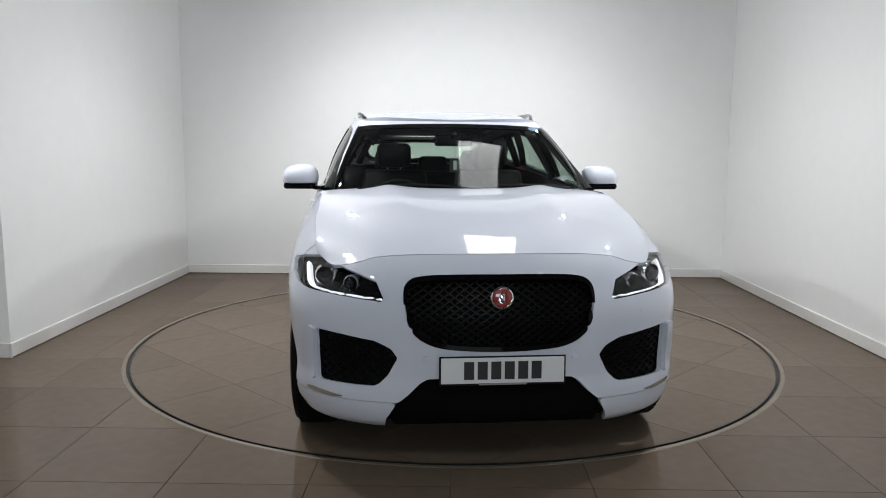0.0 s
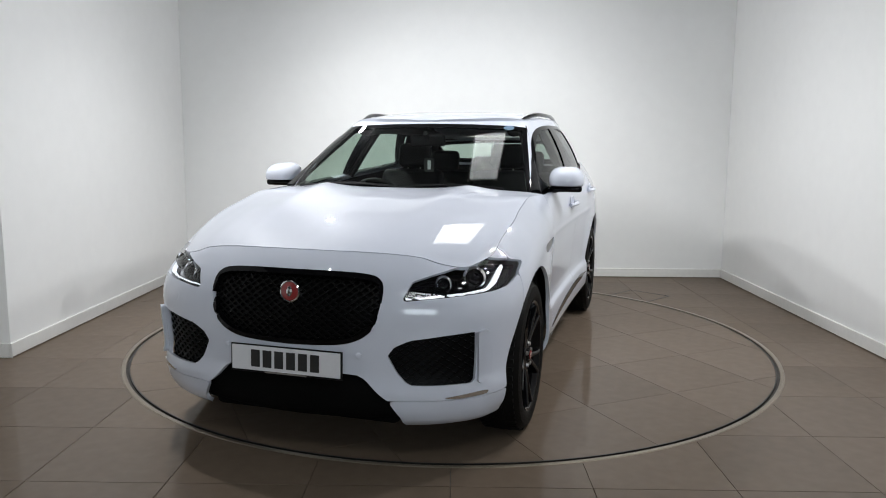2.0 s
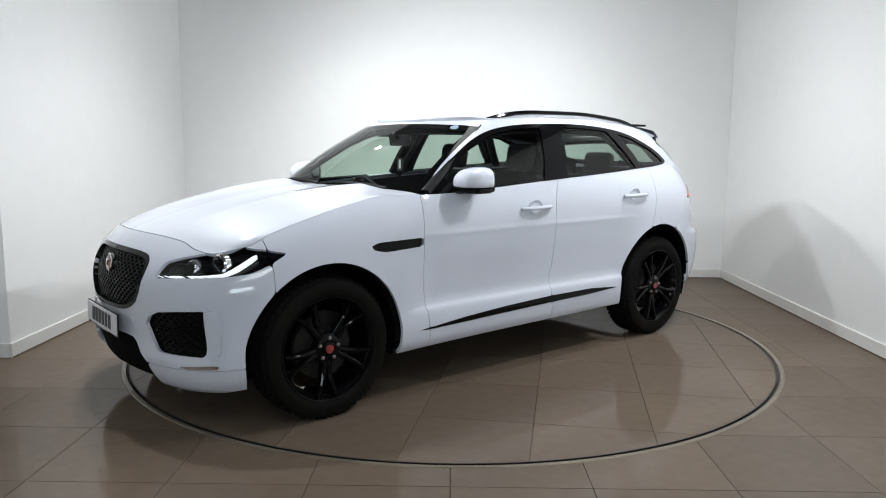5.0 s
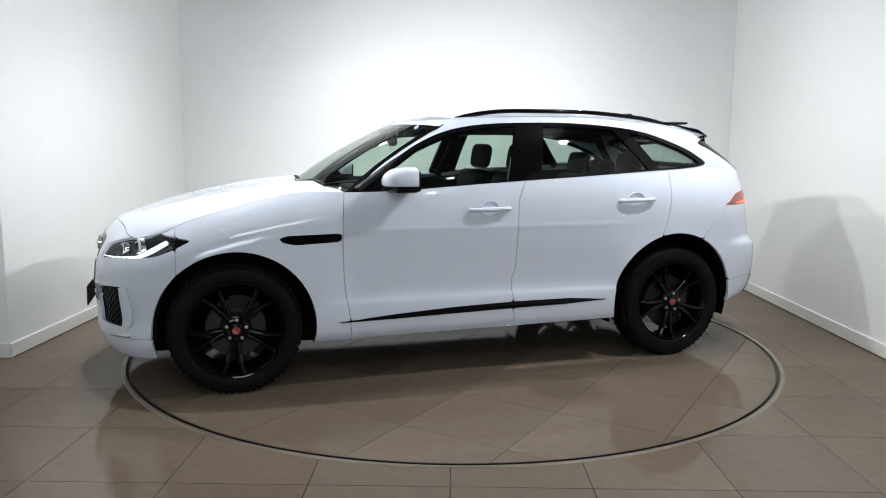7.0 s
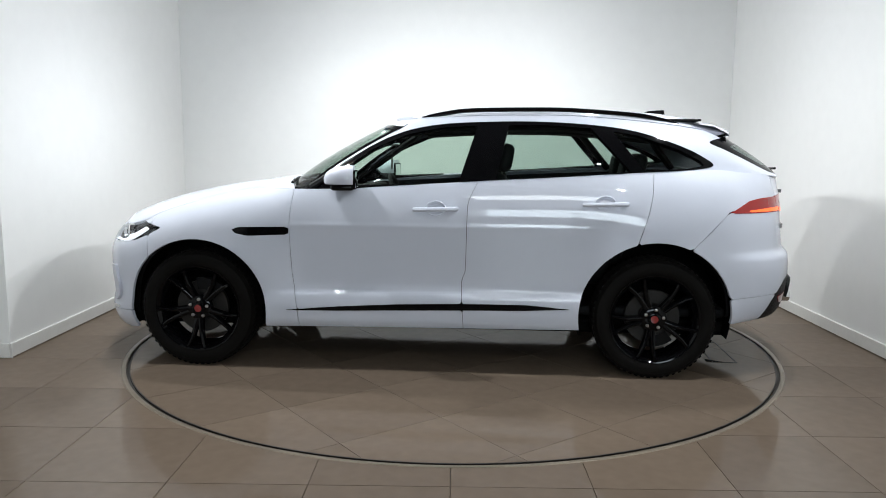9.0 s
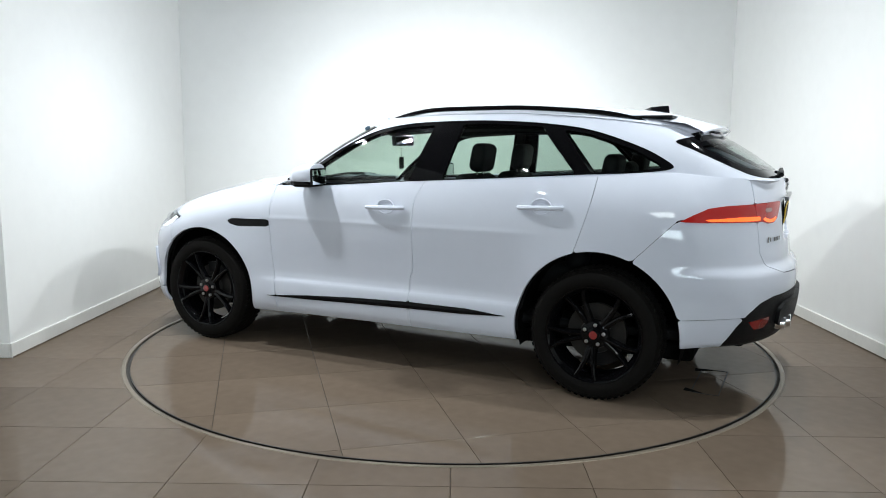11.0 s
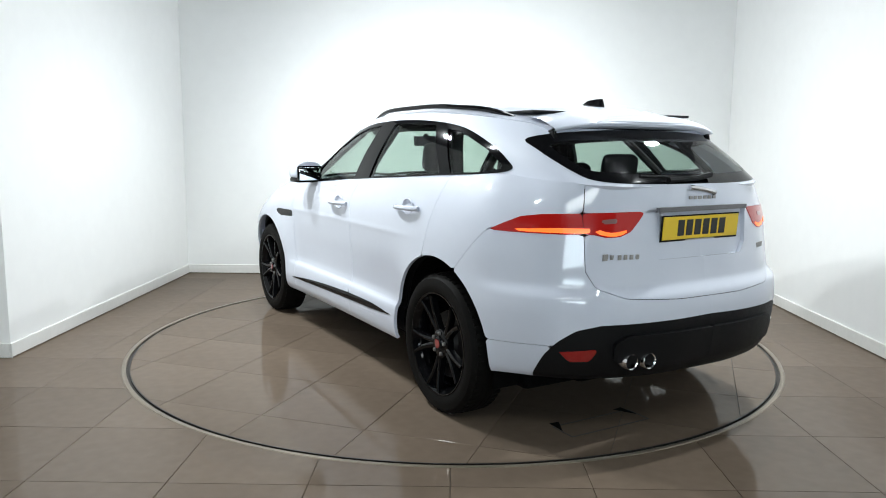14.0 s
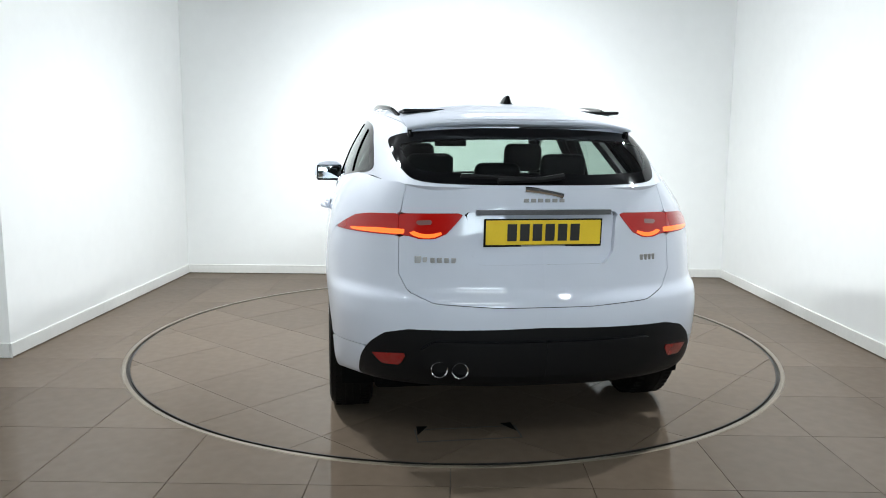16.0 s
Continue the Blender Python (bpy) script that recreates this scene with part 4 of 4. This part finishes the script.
MY = {1: 0.945, -1: -0.985}
for sgn in (1, -1):
    bm = bmesh.new()
    bmesh.ops.create_uvsphere(bm, u_segments=28, v_segments=16, radius=1)
    for v in bm.verts:
        x, y, z = v.co
        sq = lambda a, p: math.copysign(abs(a) ** p, a)
        v.co = Vector((0.135 * sq(x, 0.85), 0.108 * sq(y, 0.7), 0.082 * sq(z, 0.75)))
        if v.co.x < -0.05:
            v.co.x = -0.05
        v.co.z = max(v.co.z, -0.030)
        v.co.z += -0.008 - 0.10 * v.co.x * (v.co.z > 0)
    bmesh.ops.transform(bm, matrix=pose(0.46, MY[sgn], 1.222, 0, 0, sgn * 6), verts=bm.verts)
    mir = part("door_mirror", bm, PAINT, car, "white door mirror with a black base", True)
    bm = bmesh.new()
    block(bm, (-0.056, -0.096, -0.040), (0.088, 0.096, 0.0), 0.019, pose(0.46, MY[sgn], 1.186, 0, 0, sgn * 6))
    tube(bm, [(0.48, sgn * 0.93, 1.165), (0.51, sgn * 0.88, 1.152), (0.54, sgn * 0.835, 1.155)], 0.030, 8, 0.5)
    part("mirror_base", bm, BLACK, mir, "gloss black mirror base", True)
    bm = bmesh.new()
    block(bm, (-0.060, -0.094, -0.062), (-0.051, 0.094, 0.052), 0.012, pose(0.46, MY[sgn], 1.216, 0, 0, sgn * 6))
    part("mirror_surround", bm, BLACK, mir, "", True)
    bm = bmesh.new()
    block(bm, (-0.064, -0.085, -0.054), (-0.0595, 0.085, 0.044), 0.004, pose(0.46, MY[sgn], 1.216, 0, 0, sgn * 6))
    part("mirror_pane", bm, MIRROR, mir, "mirror glass", True)
    for hx0, hx1, hz, yy in ((0.045, -0.222, 1.031, 0.905), (-0.985, -1.245, 1.074, 0.905)):
        yy = on_side((hx0 + hx1) / 2, hz)
        bm = bmesh.new()
        tube(bm, [(hx0 + (hx1 - hx0) * k, sgn * (yy + 0.008 + 0.030 * math.sin(math.pi * k) ** 0.5), hz + 0.006 * k) for k in np.linspace(0, 1, 13)], 0.016, 8, 0.85)
        part("door_handle", bm, PAINT, car, "white pull door handle", True)
        bm = bmesh.new()
        lathe(bm, [(1.04, -0.004), (1.0, 0.002), (0.94, 0.003), (0.8, -0.006), (0.0, -0.018)], pose((hx0 + hx1) / 2, sgn * (yy + 0.004), hz + 0.008, -90 * sgn, 0, 0) @ Matrix.Diagonal((0.062, 0.046, 1, 1)), 24)
        part("handle_cup", bm, PAINT, car, "", True)

# ---- plates, badges, exhausts ----
def on_tail(y, z):
    """How far back the tail reaches at that width and height."""
    d = (Y - y) ** 2 + (H - z) ** 2 + np.where(X < -1.7, 0, 9)
    return float(X.flat[np.argmin(d)])


def on_nose(y, z):
    d = (Y - y) ** 2 + (H - z) ** 2 + np.where(X > 1.7, 0, 9)
    return float(X.flat[np.argmin(d)])


def plate(x, z, facing, mat, label, tilt):
    bm = bmesh.new()
    block(bm, (-0.006, -0.266, -0.062), (0.0, 0.266, 0.062), 0.003)
    root = part("number_plate", bm, PLASTIC, car, label)
    root.matrix_basis = pose(x, 0, z, 0, tilt, 0 if facing > 0 else 180)
    bm = bmesh.new()
    block(bm, (0.0, -0.258, -0.052), (0.005, 0.258, 0.056), 0.002)
    part("plate_face", bm, mat, root)
    for k in range(6):
        bm = bmesh.new()
        y = -0.142 + 0.0565 * k
        block(bm, (0.005, y - 0.021, -0.035), (0.007, y + 0.021, 0.040))
        part("plate_bar", bm, INK, root)
    bm = bmesh.new()
    block(bm, (0.001, -0.10, -0.060), (0.002, 0.10, -0.054))
    part("plate_caption_bar", bm, STEEL, root)


plate(2.285, 0.497, 1, WHITEPLATE, "white front number plate in a black holder", -2)
plate(on_tail(0, 1.045) + 0.014, 1.045, -1, YELLOWPLATE, "yellow rear number plate in a black holder", 4)
bm = bmesh.new()
m = pose(2.232, 0, 0.793, 0, 84, 0)
lathe(bm, [(0.048, -0.02), (0.048, 0.004), (0.043, 0.008), (0.040, 0.005)], m, 32)
badge = part("badge_rim", bm, CHROME, car, "round chrome badge rim", True)
bm = bmesh.new()
lathe(bm, [(0.041, 0.004), (0.030, 0.008), (0.0, 0.010)], m, 32)
part("badge_disc", bm, BADGE, badge, "dark red badge disc", True)
bm = bmesh.new()
lathe(bm, [(0.020, 0.009), (0.012, 0.018), (0.0, 0.020)], m @ Matrix.Diagonal((1.1, 0.7, 1, 1)), 16)
part("badge_relief", bm, CHROME, badge, "", True)
for y in (0.375, 0.462):
    bm = bmesh.new()
    lathe(bm, [(0.036, 0.10), (0.038, -0.01), (0.036, -0.014), (0.032, -0.010), (0.030, 0.09), (0.0, 0.09)], pose(on_tail(y, 0.456) - 0.022, y, 0.456, 0, 90, 0), 32)
    part("exhaust_tip", bm, CHROME, car, "chrome exhaust tip", True)
def slab(name, x, y, z, w, h, mat, parent, label="", d=0.004, lean=0, slant=0):
    bm = bmesh.new()
    block(bm, (-d, -w / 2, -h / 2), (0.002, w / 2, h / 2), 0.0015, pose(x, y, z, slant, lean, 0))
    return part(name, bm, mat, parent, label)


for k in range(6):
    slab("model_lettering_bar", on_tail(0.545 - 0.030 * k, 0.925) - 0.001, 0.545 - 0.030 * k, 0.925, 0.020 if k else 0.03, 0.022 if k else 0.03, STEEL, gate, "dark chrome lettering bar" if k == 0 else "")
for k in range(4):
    slab("trim_lettering_bar", on_tail(-0.47 - 0.022 * k, 0.925) - 0.001, -0.47 - 0.022 * k, 0.925, 0.016, 0.026, STEEL, gate)
for k in range(6):
    slab("name_lettering_bar", on_tail(0.0, 1.186) - 0.001, 0.08 - 0.032 * k, 1.186, 0.022, 0.016, STEEL, gate)
bm = bmesh.new()
tube(bm, [(on_tail(y, z) - 0.004, y, z) for y, z in ((0.085, 1.233), (0.03, 1.228), (-0.03, 1.218), (-0.085, 1.206))], 0.015, 8, 0.9)
part("emblem", bm, CHROME, gate, "slim chrome emblem", True)
slab("gate_handle_trim", on_tail(0, 1.136) + 0.006, 0, 1.136, 0.60, 0.022, HOUSING, gate, "satin grey strip above the plate recess", 0.02)
for y in (0.34, -0.34):
    bm = bmesh.new()
    xx = on_nose(y * 0.93, 0.535) + 0.012
    lathe(bm, [(0.013, -0.01), (0.013, 0.002), (0.011, 0.003), (0.0, 0.003)], pose(xx - 0.01, y * 0.93, 0.535, 0, 90, math.degrees(0.2 if y > 0 else -0.2)), 16)
    part("parking_sensor", bm, PAINT, car, "", True)

# headlamp internals
for sgn in (1, -1):
    for lx, ly, lz, r in ((1.965, 0.745, 0.846, 0.042), (2.055, 0.63, 0.823, 0.032)):
        bm = bmesh.new()
        m = pose(lx - 0.02, sgn * ly, lz, 0, 88, sgn * 18)
        lathe(bm, [(r * 1.25, -0.03), (r * 1.22, -0.004), (r * 1.05, 0.004), (r * 0.98, 0.006), (r * 0.92, 0.0), (r * 0.7, -0.006)], m, 28)
        ring = part("projector_ring", bm, CHROME, car, "chrome projector ring", True)
        bm = bmesh.new()
        lathe(bm, [(r * 0.75, -0.004), (r * 0.6, 0.012), (r * 0.3, 0.020), (0.0, 0.022)], m, 24)
        part("projector_lens", bm, BLACK, ring, "dark projector lens", True)

# ---- cabin ----
bm = bmesh.new()
block(bm, (-1.9, -0.78, 0.36), (0.9, 0.78, 0.42), 0.02)
part("cabin_floor", bm, CABIN, car, "dark cabin floor")
bm = bmesh.new()
block(bm, (0.50, -0.78, 0.70), (0.90, 0.78, 1.10), 0.06)
block(bm, (0.42, -0.62, 0.86), (0.60, -0.16, 1.13), 0.05)
block(bm, (0.0, -0.14, 0.45), (0.55, 0.14, 0.80), 0.04)
part("dashboard", bm, CABIN, car, "black dashboard", True)
bm = bmesh.new()
block(bm, (0.70, -0.70, 1.06), (0.92, 0.70, 1.12), 0.03)
part("dashboard_top", bm, CABIN, car, "", True)
bm = bmesh.new()
m = pose(0.30, -0.36, 1.02, 0, -66, 0)
rings = []
for k in range(36):
    a = 2 * math.pi * k / 36
    rings.append([bm.verts.new(m @ Vector(((0.185 + 0.016 * math.cos(b)) * math.cos(a), (0.185 + 0.016 * math.cos(b)) * math.sin(a), 0.016 * math.sin(b)))) for b in np.linspace(0, 2 * math.pi, 9)[:-1]])
for k in range(36):
    for j in range(8):
        bm.faces.new((rings[k][j], rings[(k + 1) % 36][j], rings[(k + 1) % 36][(j + 1) % 8], rings[k][(j + 1) % 8]))
block(bm, (-0.07, -0.07, -0.03), (0.07, 0.07, 0.015), 0.02, m)
block(bm, (-0.02, -0.18, -0.01), (0.02, 0.18, 0.008), 0.004, m)
block(bm, (-0.18, -0.015, -0.01), (0.0, 0.015, 0.008), 0.004, m)
part("steering_wheel", bm, LEATHER, car, "black leather steering wheel", True)


def seat(x, y, w, back, name="seat"):
    bm = bmesh.new()
    block(bm, (x - 0.24, y - w / 2, 0.52), (x + 0.28, y + w / 2, 0.72), 0.06)
    ob = part(name, bm, LEATHER, car, "black leather seat", True)
    bm = bmesh.new()
    block(bm, (-0.07, -w / 2, 0.0), (0.07, w / 2, back), 0.06, pose(x - 0.22, y, 0.66, 0, -16, 0))
    part("seat_back", bm, LEATHER, ob, "", True)
    return ob


def headrest(x, y, z, ob):
    bm = bmesh.new()
    block(bm, (-0.05, -0.13, 0.0), (0.05, 0.13, 0.19), 0.045, pose(x, y, z, 0, -10, 0))
    part("headrest", bm, LEATHER, ob, "black leather headrest", True)
    bm = bmesh.new()
    for d in (-0.05, 0.05):
        tube(bm, [(x + 0.015, y + d, z - 0.12), (x, y + d, z + 0.03)], 0.006, 6)
    part("headrest_post", bm, STEEL, ob)


for y in (0.37, -0.37):
    ob = seat(-0.10, y, 0.50, 0.60)
    headrest(-0.50, y, 1.25, ob)
ob = seat(-0.98, 0.0, 1.22, 0.56, "rear_bench")
for y in (0.38, 0.0, -0.38):
    headrest(-1.37, y, 1.19 if y else 1.14, ob)
bm = bmesh.new()
block(bm, (-2.15, -0.66, 0.98), (-1.5, 0.66, 1.0), 0.008)
part("parcel_shelf", bm, CABIN, car, "black luggage cover")
bm = bmesh.new()
block(bm, (-1.75, -0.56, 1.585), (0.05, 0.56, 1.60), 0.006)
part("headlining", bm, CABIN, car, "dark headlining")
for sgn in (1, -1):
    bm = bmesh.new()
    tube(bm, [(x, sgn * (float(r_w(np.array(x))) - 0.075), float(t_z(np.array(x))) - 0.055) for x in np.linspace(0.10, -1.65, 16)], 0.05, 8)
    part("roof_side_lining", bm, CABIN, car, "dark lining above the side windows", True)
for sgn in (1, -1):
    for a, b in (((0.72, 0.80, 1.15), (0.12, 0.60, 1.54)), ((-0.30, 0.83, 1.18), (-0.42, 0.62, 1.56)), ((-1.36, 0.76, 1.25), (-1.10, 0.60, 1.54)), ((-1.85, 0.66, 1.26), (-1.62, 0.52, 1.52))):
        bm = bmesh.new()
        tube(bm, [(a[0], sgn * a[1], a[2]), ((a[0] + b[0]) / 2, sgn * ((a[1] + b[1]) / 2 + 0.005), (a[2] + b[2]) / 2), (b[0], sgn * b[1], b[2])], 0.034, 8, 0.7)
        part("pillar_lining", bm, CABIN, car, "dark pillar lining", True)
bm = bmesh.new()
block(bm, (-0.014, -0.125, -0.038), (0.02, 0.125, 0.038), 0.014, pose(0.30, 0, 1.455, 0, 8, -6))
tube(bm, [(0.32, 0, 1.47), (0.36, 0, 1.50)], 0.018, 8)
rv = part("rear_view_mirror", bm, PLASTIC, car, "black rear view mirror", True)
bm = bmesh.new()
block(bm, (-0.017, -0.112, -0.030), (-0.0145, 0.112, 0.030), 0.003, pose(0.30, 0, 1.455, 0, 8, -6))
part("mirror_pane", bm, MIRROR, rv)
bm = bmesh.new()
tube(bm, [(0.31, 0.01, 1.42), (0.31, 0.01, 1.33)], 0.0015, 5)
block(bm, (0.307, -0.024, 1.245), (0.311, 0.044, 1.335), 0.001)
part("hanging_tag", bm, INK, car, "small dark hanging tag with a pale mark")
bm = bmesh.new()
block(bm, (0.3115, 0.0, 1.262), (0.313, 0.022, 1.322))
part("tag_mark", bm, WHITEPLATE, car, "pale mark on the tag")
near = np.argmin(np.abs(W - 0.545) + np.abs(T - 1.53) + (U < -0.2) * 9)
pt = GRN.reshape(-1, 3)[near]
bm = bmesh.new()
lathe(bm, [(1.0, 0.0), (0.0, 0.001)], Matrix.Translation(pt + np.array([0.008, 0, 0.008])) @ pose(0, 0, 0, 0, 52, 6) @ Matrix.Diagonal((0.018, 0.036, 1, 1)), 24)
part("screen_sticker", bm, BLUE, car, "pale blue oval windscreen sticker")


# ---- floor and turntable ----
R_DISC, R_RING = 2.224, 2.270
bm = bmesh.new()
block(bm, (-5.0, -10.2, -0.12), (5.0, NORTH + 0.2, -0.012))
floor = tagged(part("floor", bm, GROUT, None), "brown-grey polished porcelain tiled floor with dark joints", "floor", kind="structure")


def tile_piece(x0, x1, y0, y1, keep, at, parent, depth=0.014, joint=0.0015):
    """One tile, cut where keep(x, y) is positive."""
    n = 25
    u, v = np.meshgrid(np.linspace(x0 + joint, x1 - joint, n), np.linspace(y0 + joint, y1 - joint, n), indexing="ij")
    F = keep(u, v)
    cx, cy = (x0 + x1) / 2, (y0 + y1) / 2
    if (F > 0).all():
        return None
    if (F <= 0).all():
        key = (round(x1 - x0, 4), round(y1 - y0, 4), depth)
        if key not in tile_cache:
            bm = bmesh.new()
            block(bm, (-(x1 - x0) / 2 + joint, -(y1 - y0) / 2 + joint, -depth), ((x1 - x0) / 2 - joint, (y1 - y0) / 2 - joint, 0.0))
            me = bpy.data.meshes.new("tile")
            bmesh.ops.bevel(bm, geom=[e for e in bm.edges if all(w.co.z > -0.001 for w in e.verts)], offset=0.0012, segments=1, affect="EDGES")
            bm.to_mesh(me)
            bm.free()
            me.materials.append(TILE)
            tile_cache[key] = me
        ob = new("tile", tile_cache[key])
        ob.parent = parent
        ob.matrix_basis = at @ Matrix.Translation((cx, cy, 0))
        return ob
    P = np.stack([u - cx, v - cy, 0 * u], 2)
    ob = sheet("tile", P, F, TILE, parent, 0.0, depth, smooth=False)
    ob.matrix_basis = at @ Matrix.Translation((cx, cy, 0))
    return ob


tile_cache = {}
for i in range(-8, 8):
    for j in range(-16, 5):
        x0, y0 = 0.6 * i, -0.05 + 0.6 * j
        x1, y1 = x0 + 0.6, min(y0 + 0.6, NORTH)
        if y0 > NORTH - 0.05:
            continue
        tile_piece(x0, x1, y0, y1, lambda u, v: np.maximum(R_RING - np.hypot(u, v), 0.0 * u - 1), Matrix.Identity(4), floor)

bm = bmesh.new()
lathe(bm, [(R_DISC + 0.018, -0.03), (R_DISC + 0.018, 0.001), (R_DISC + 0.022, 0.003), (R_RING - 0.004, 0.003), (R_RING, 0.0), (R_RING, -0.02)], Matrix.Identity(4), 200)
tagged(part("turntable_ring", bm, RING, None, smooth=True), "narrow worn brass-coloured metal ring round the turntable", "floor trim", kind="structure")

table = tagged(new("turntable"), "round tiled vehicle turntable flush with the floor", "turntable")
bm = bmesh.new()
lathe(bm, [(0.0, -0.006), (R_DISC - 0.004, -0.006), (R_DISC - 0.004, -0.012)], Matrix.Identity(4), 160)
part("disc", bm, GROUT, table)
bm = bmesh.new()
lathe(bm, [(R_DISC - 0.006, -0.012), (R_DISC - 0.006, 0.0005), (R_DISC, 0.0005), (R_DISC, -0.012)], Matrix.Identity(4), 200)
part("disc_edge", bm, IRON, table, "thin dark metal edge of the turntable", True)
spin = pose(0, 0, 0, 0, 0, 41)
for i in range(-5, 5):
    for j in range(-5, 5):
        x0, y0 = -0.16 + 0.6 * i, 0.08 + 0.6 * j
        tile_piece(x0, x0 + 0.6, y0, y0 + 0.6, lambda u, v: np.hypot(u, v) - (R_DISC - 0.007), spin, table, 0.005)


def hatch(name, m, a, b, parent, label, w=0.008):
    bm = bmesh.new()
    for lo, hi in (((-a, -b, 0), (a, -b + w, 0.002)), ((-a, b - w, 0), (a, b, 0.002)), ((-a, -b + w, 0), (-a + w, b - w, 0.002)), ((a - w, -b + w, 0), (a, b - w, 0.002))):
        block(bm, lo, hi, 0.0)
    ob = part(name, bm, GROUT, parent, label)
    ob.matrix_basis = m
    return ob


tagged(hatch("floor_hatch", pose(1.80, 1.64, 0.0, 0, 0, 45), 0.21, 0.21, None, "square tiled access hatch outlined in the floor"), category="hatch", kind="structure")
hatch("table_hatch", pose(-1.86, 0.20, 0.0, 0, 0, 0), 0.08, 0.26, table, "narrow service hatch in the turntable", 0.006)
# Thin dark triangles laid on top stand in for shade inside two finger holes.
for sgn in (1, -1):
    mesh_ob("finger_hole_shade", [(-1.745, 0.20 + sgn * 0.19, 0.0025), (-1.85, 0.20 + sgn * 0.25, 0.0025), (-1.74, 0.20 + sgn * 0.245, 0.0025), (-1.745, 0.20 + sgn * 0.19, 0.0), (-1.85, 0.20 + sgn * 0.25, 0.0), (-1.74, 0.20 + sgn * 0.245, 0.0)], [(0, 1, 2), (3, 5, 4), (0, 3, 4, 1), (1, 4, 5, 2), (2, 5, 3, 0)], DARK, table)


def motions():
    cars, discs = [], []
    for k in range(33):
        t = 0.5 * k
        a = math.radians(-84.2 - 11.066 * t)
        c, s = math.cos(a), math.sin(a)
        ox, oy = 0.1425, -0.047
        cars.append((t, pose(c * ox - s * oy, s * ox + c * oy, 0.0, 0, 0, math.degrees(a) + 0.4)))
        discs.append((t, pose(0, 0, 0, 0, 0, math.degrees(a))))
    walk(car, cars)
    walk(table, discs)


motions()
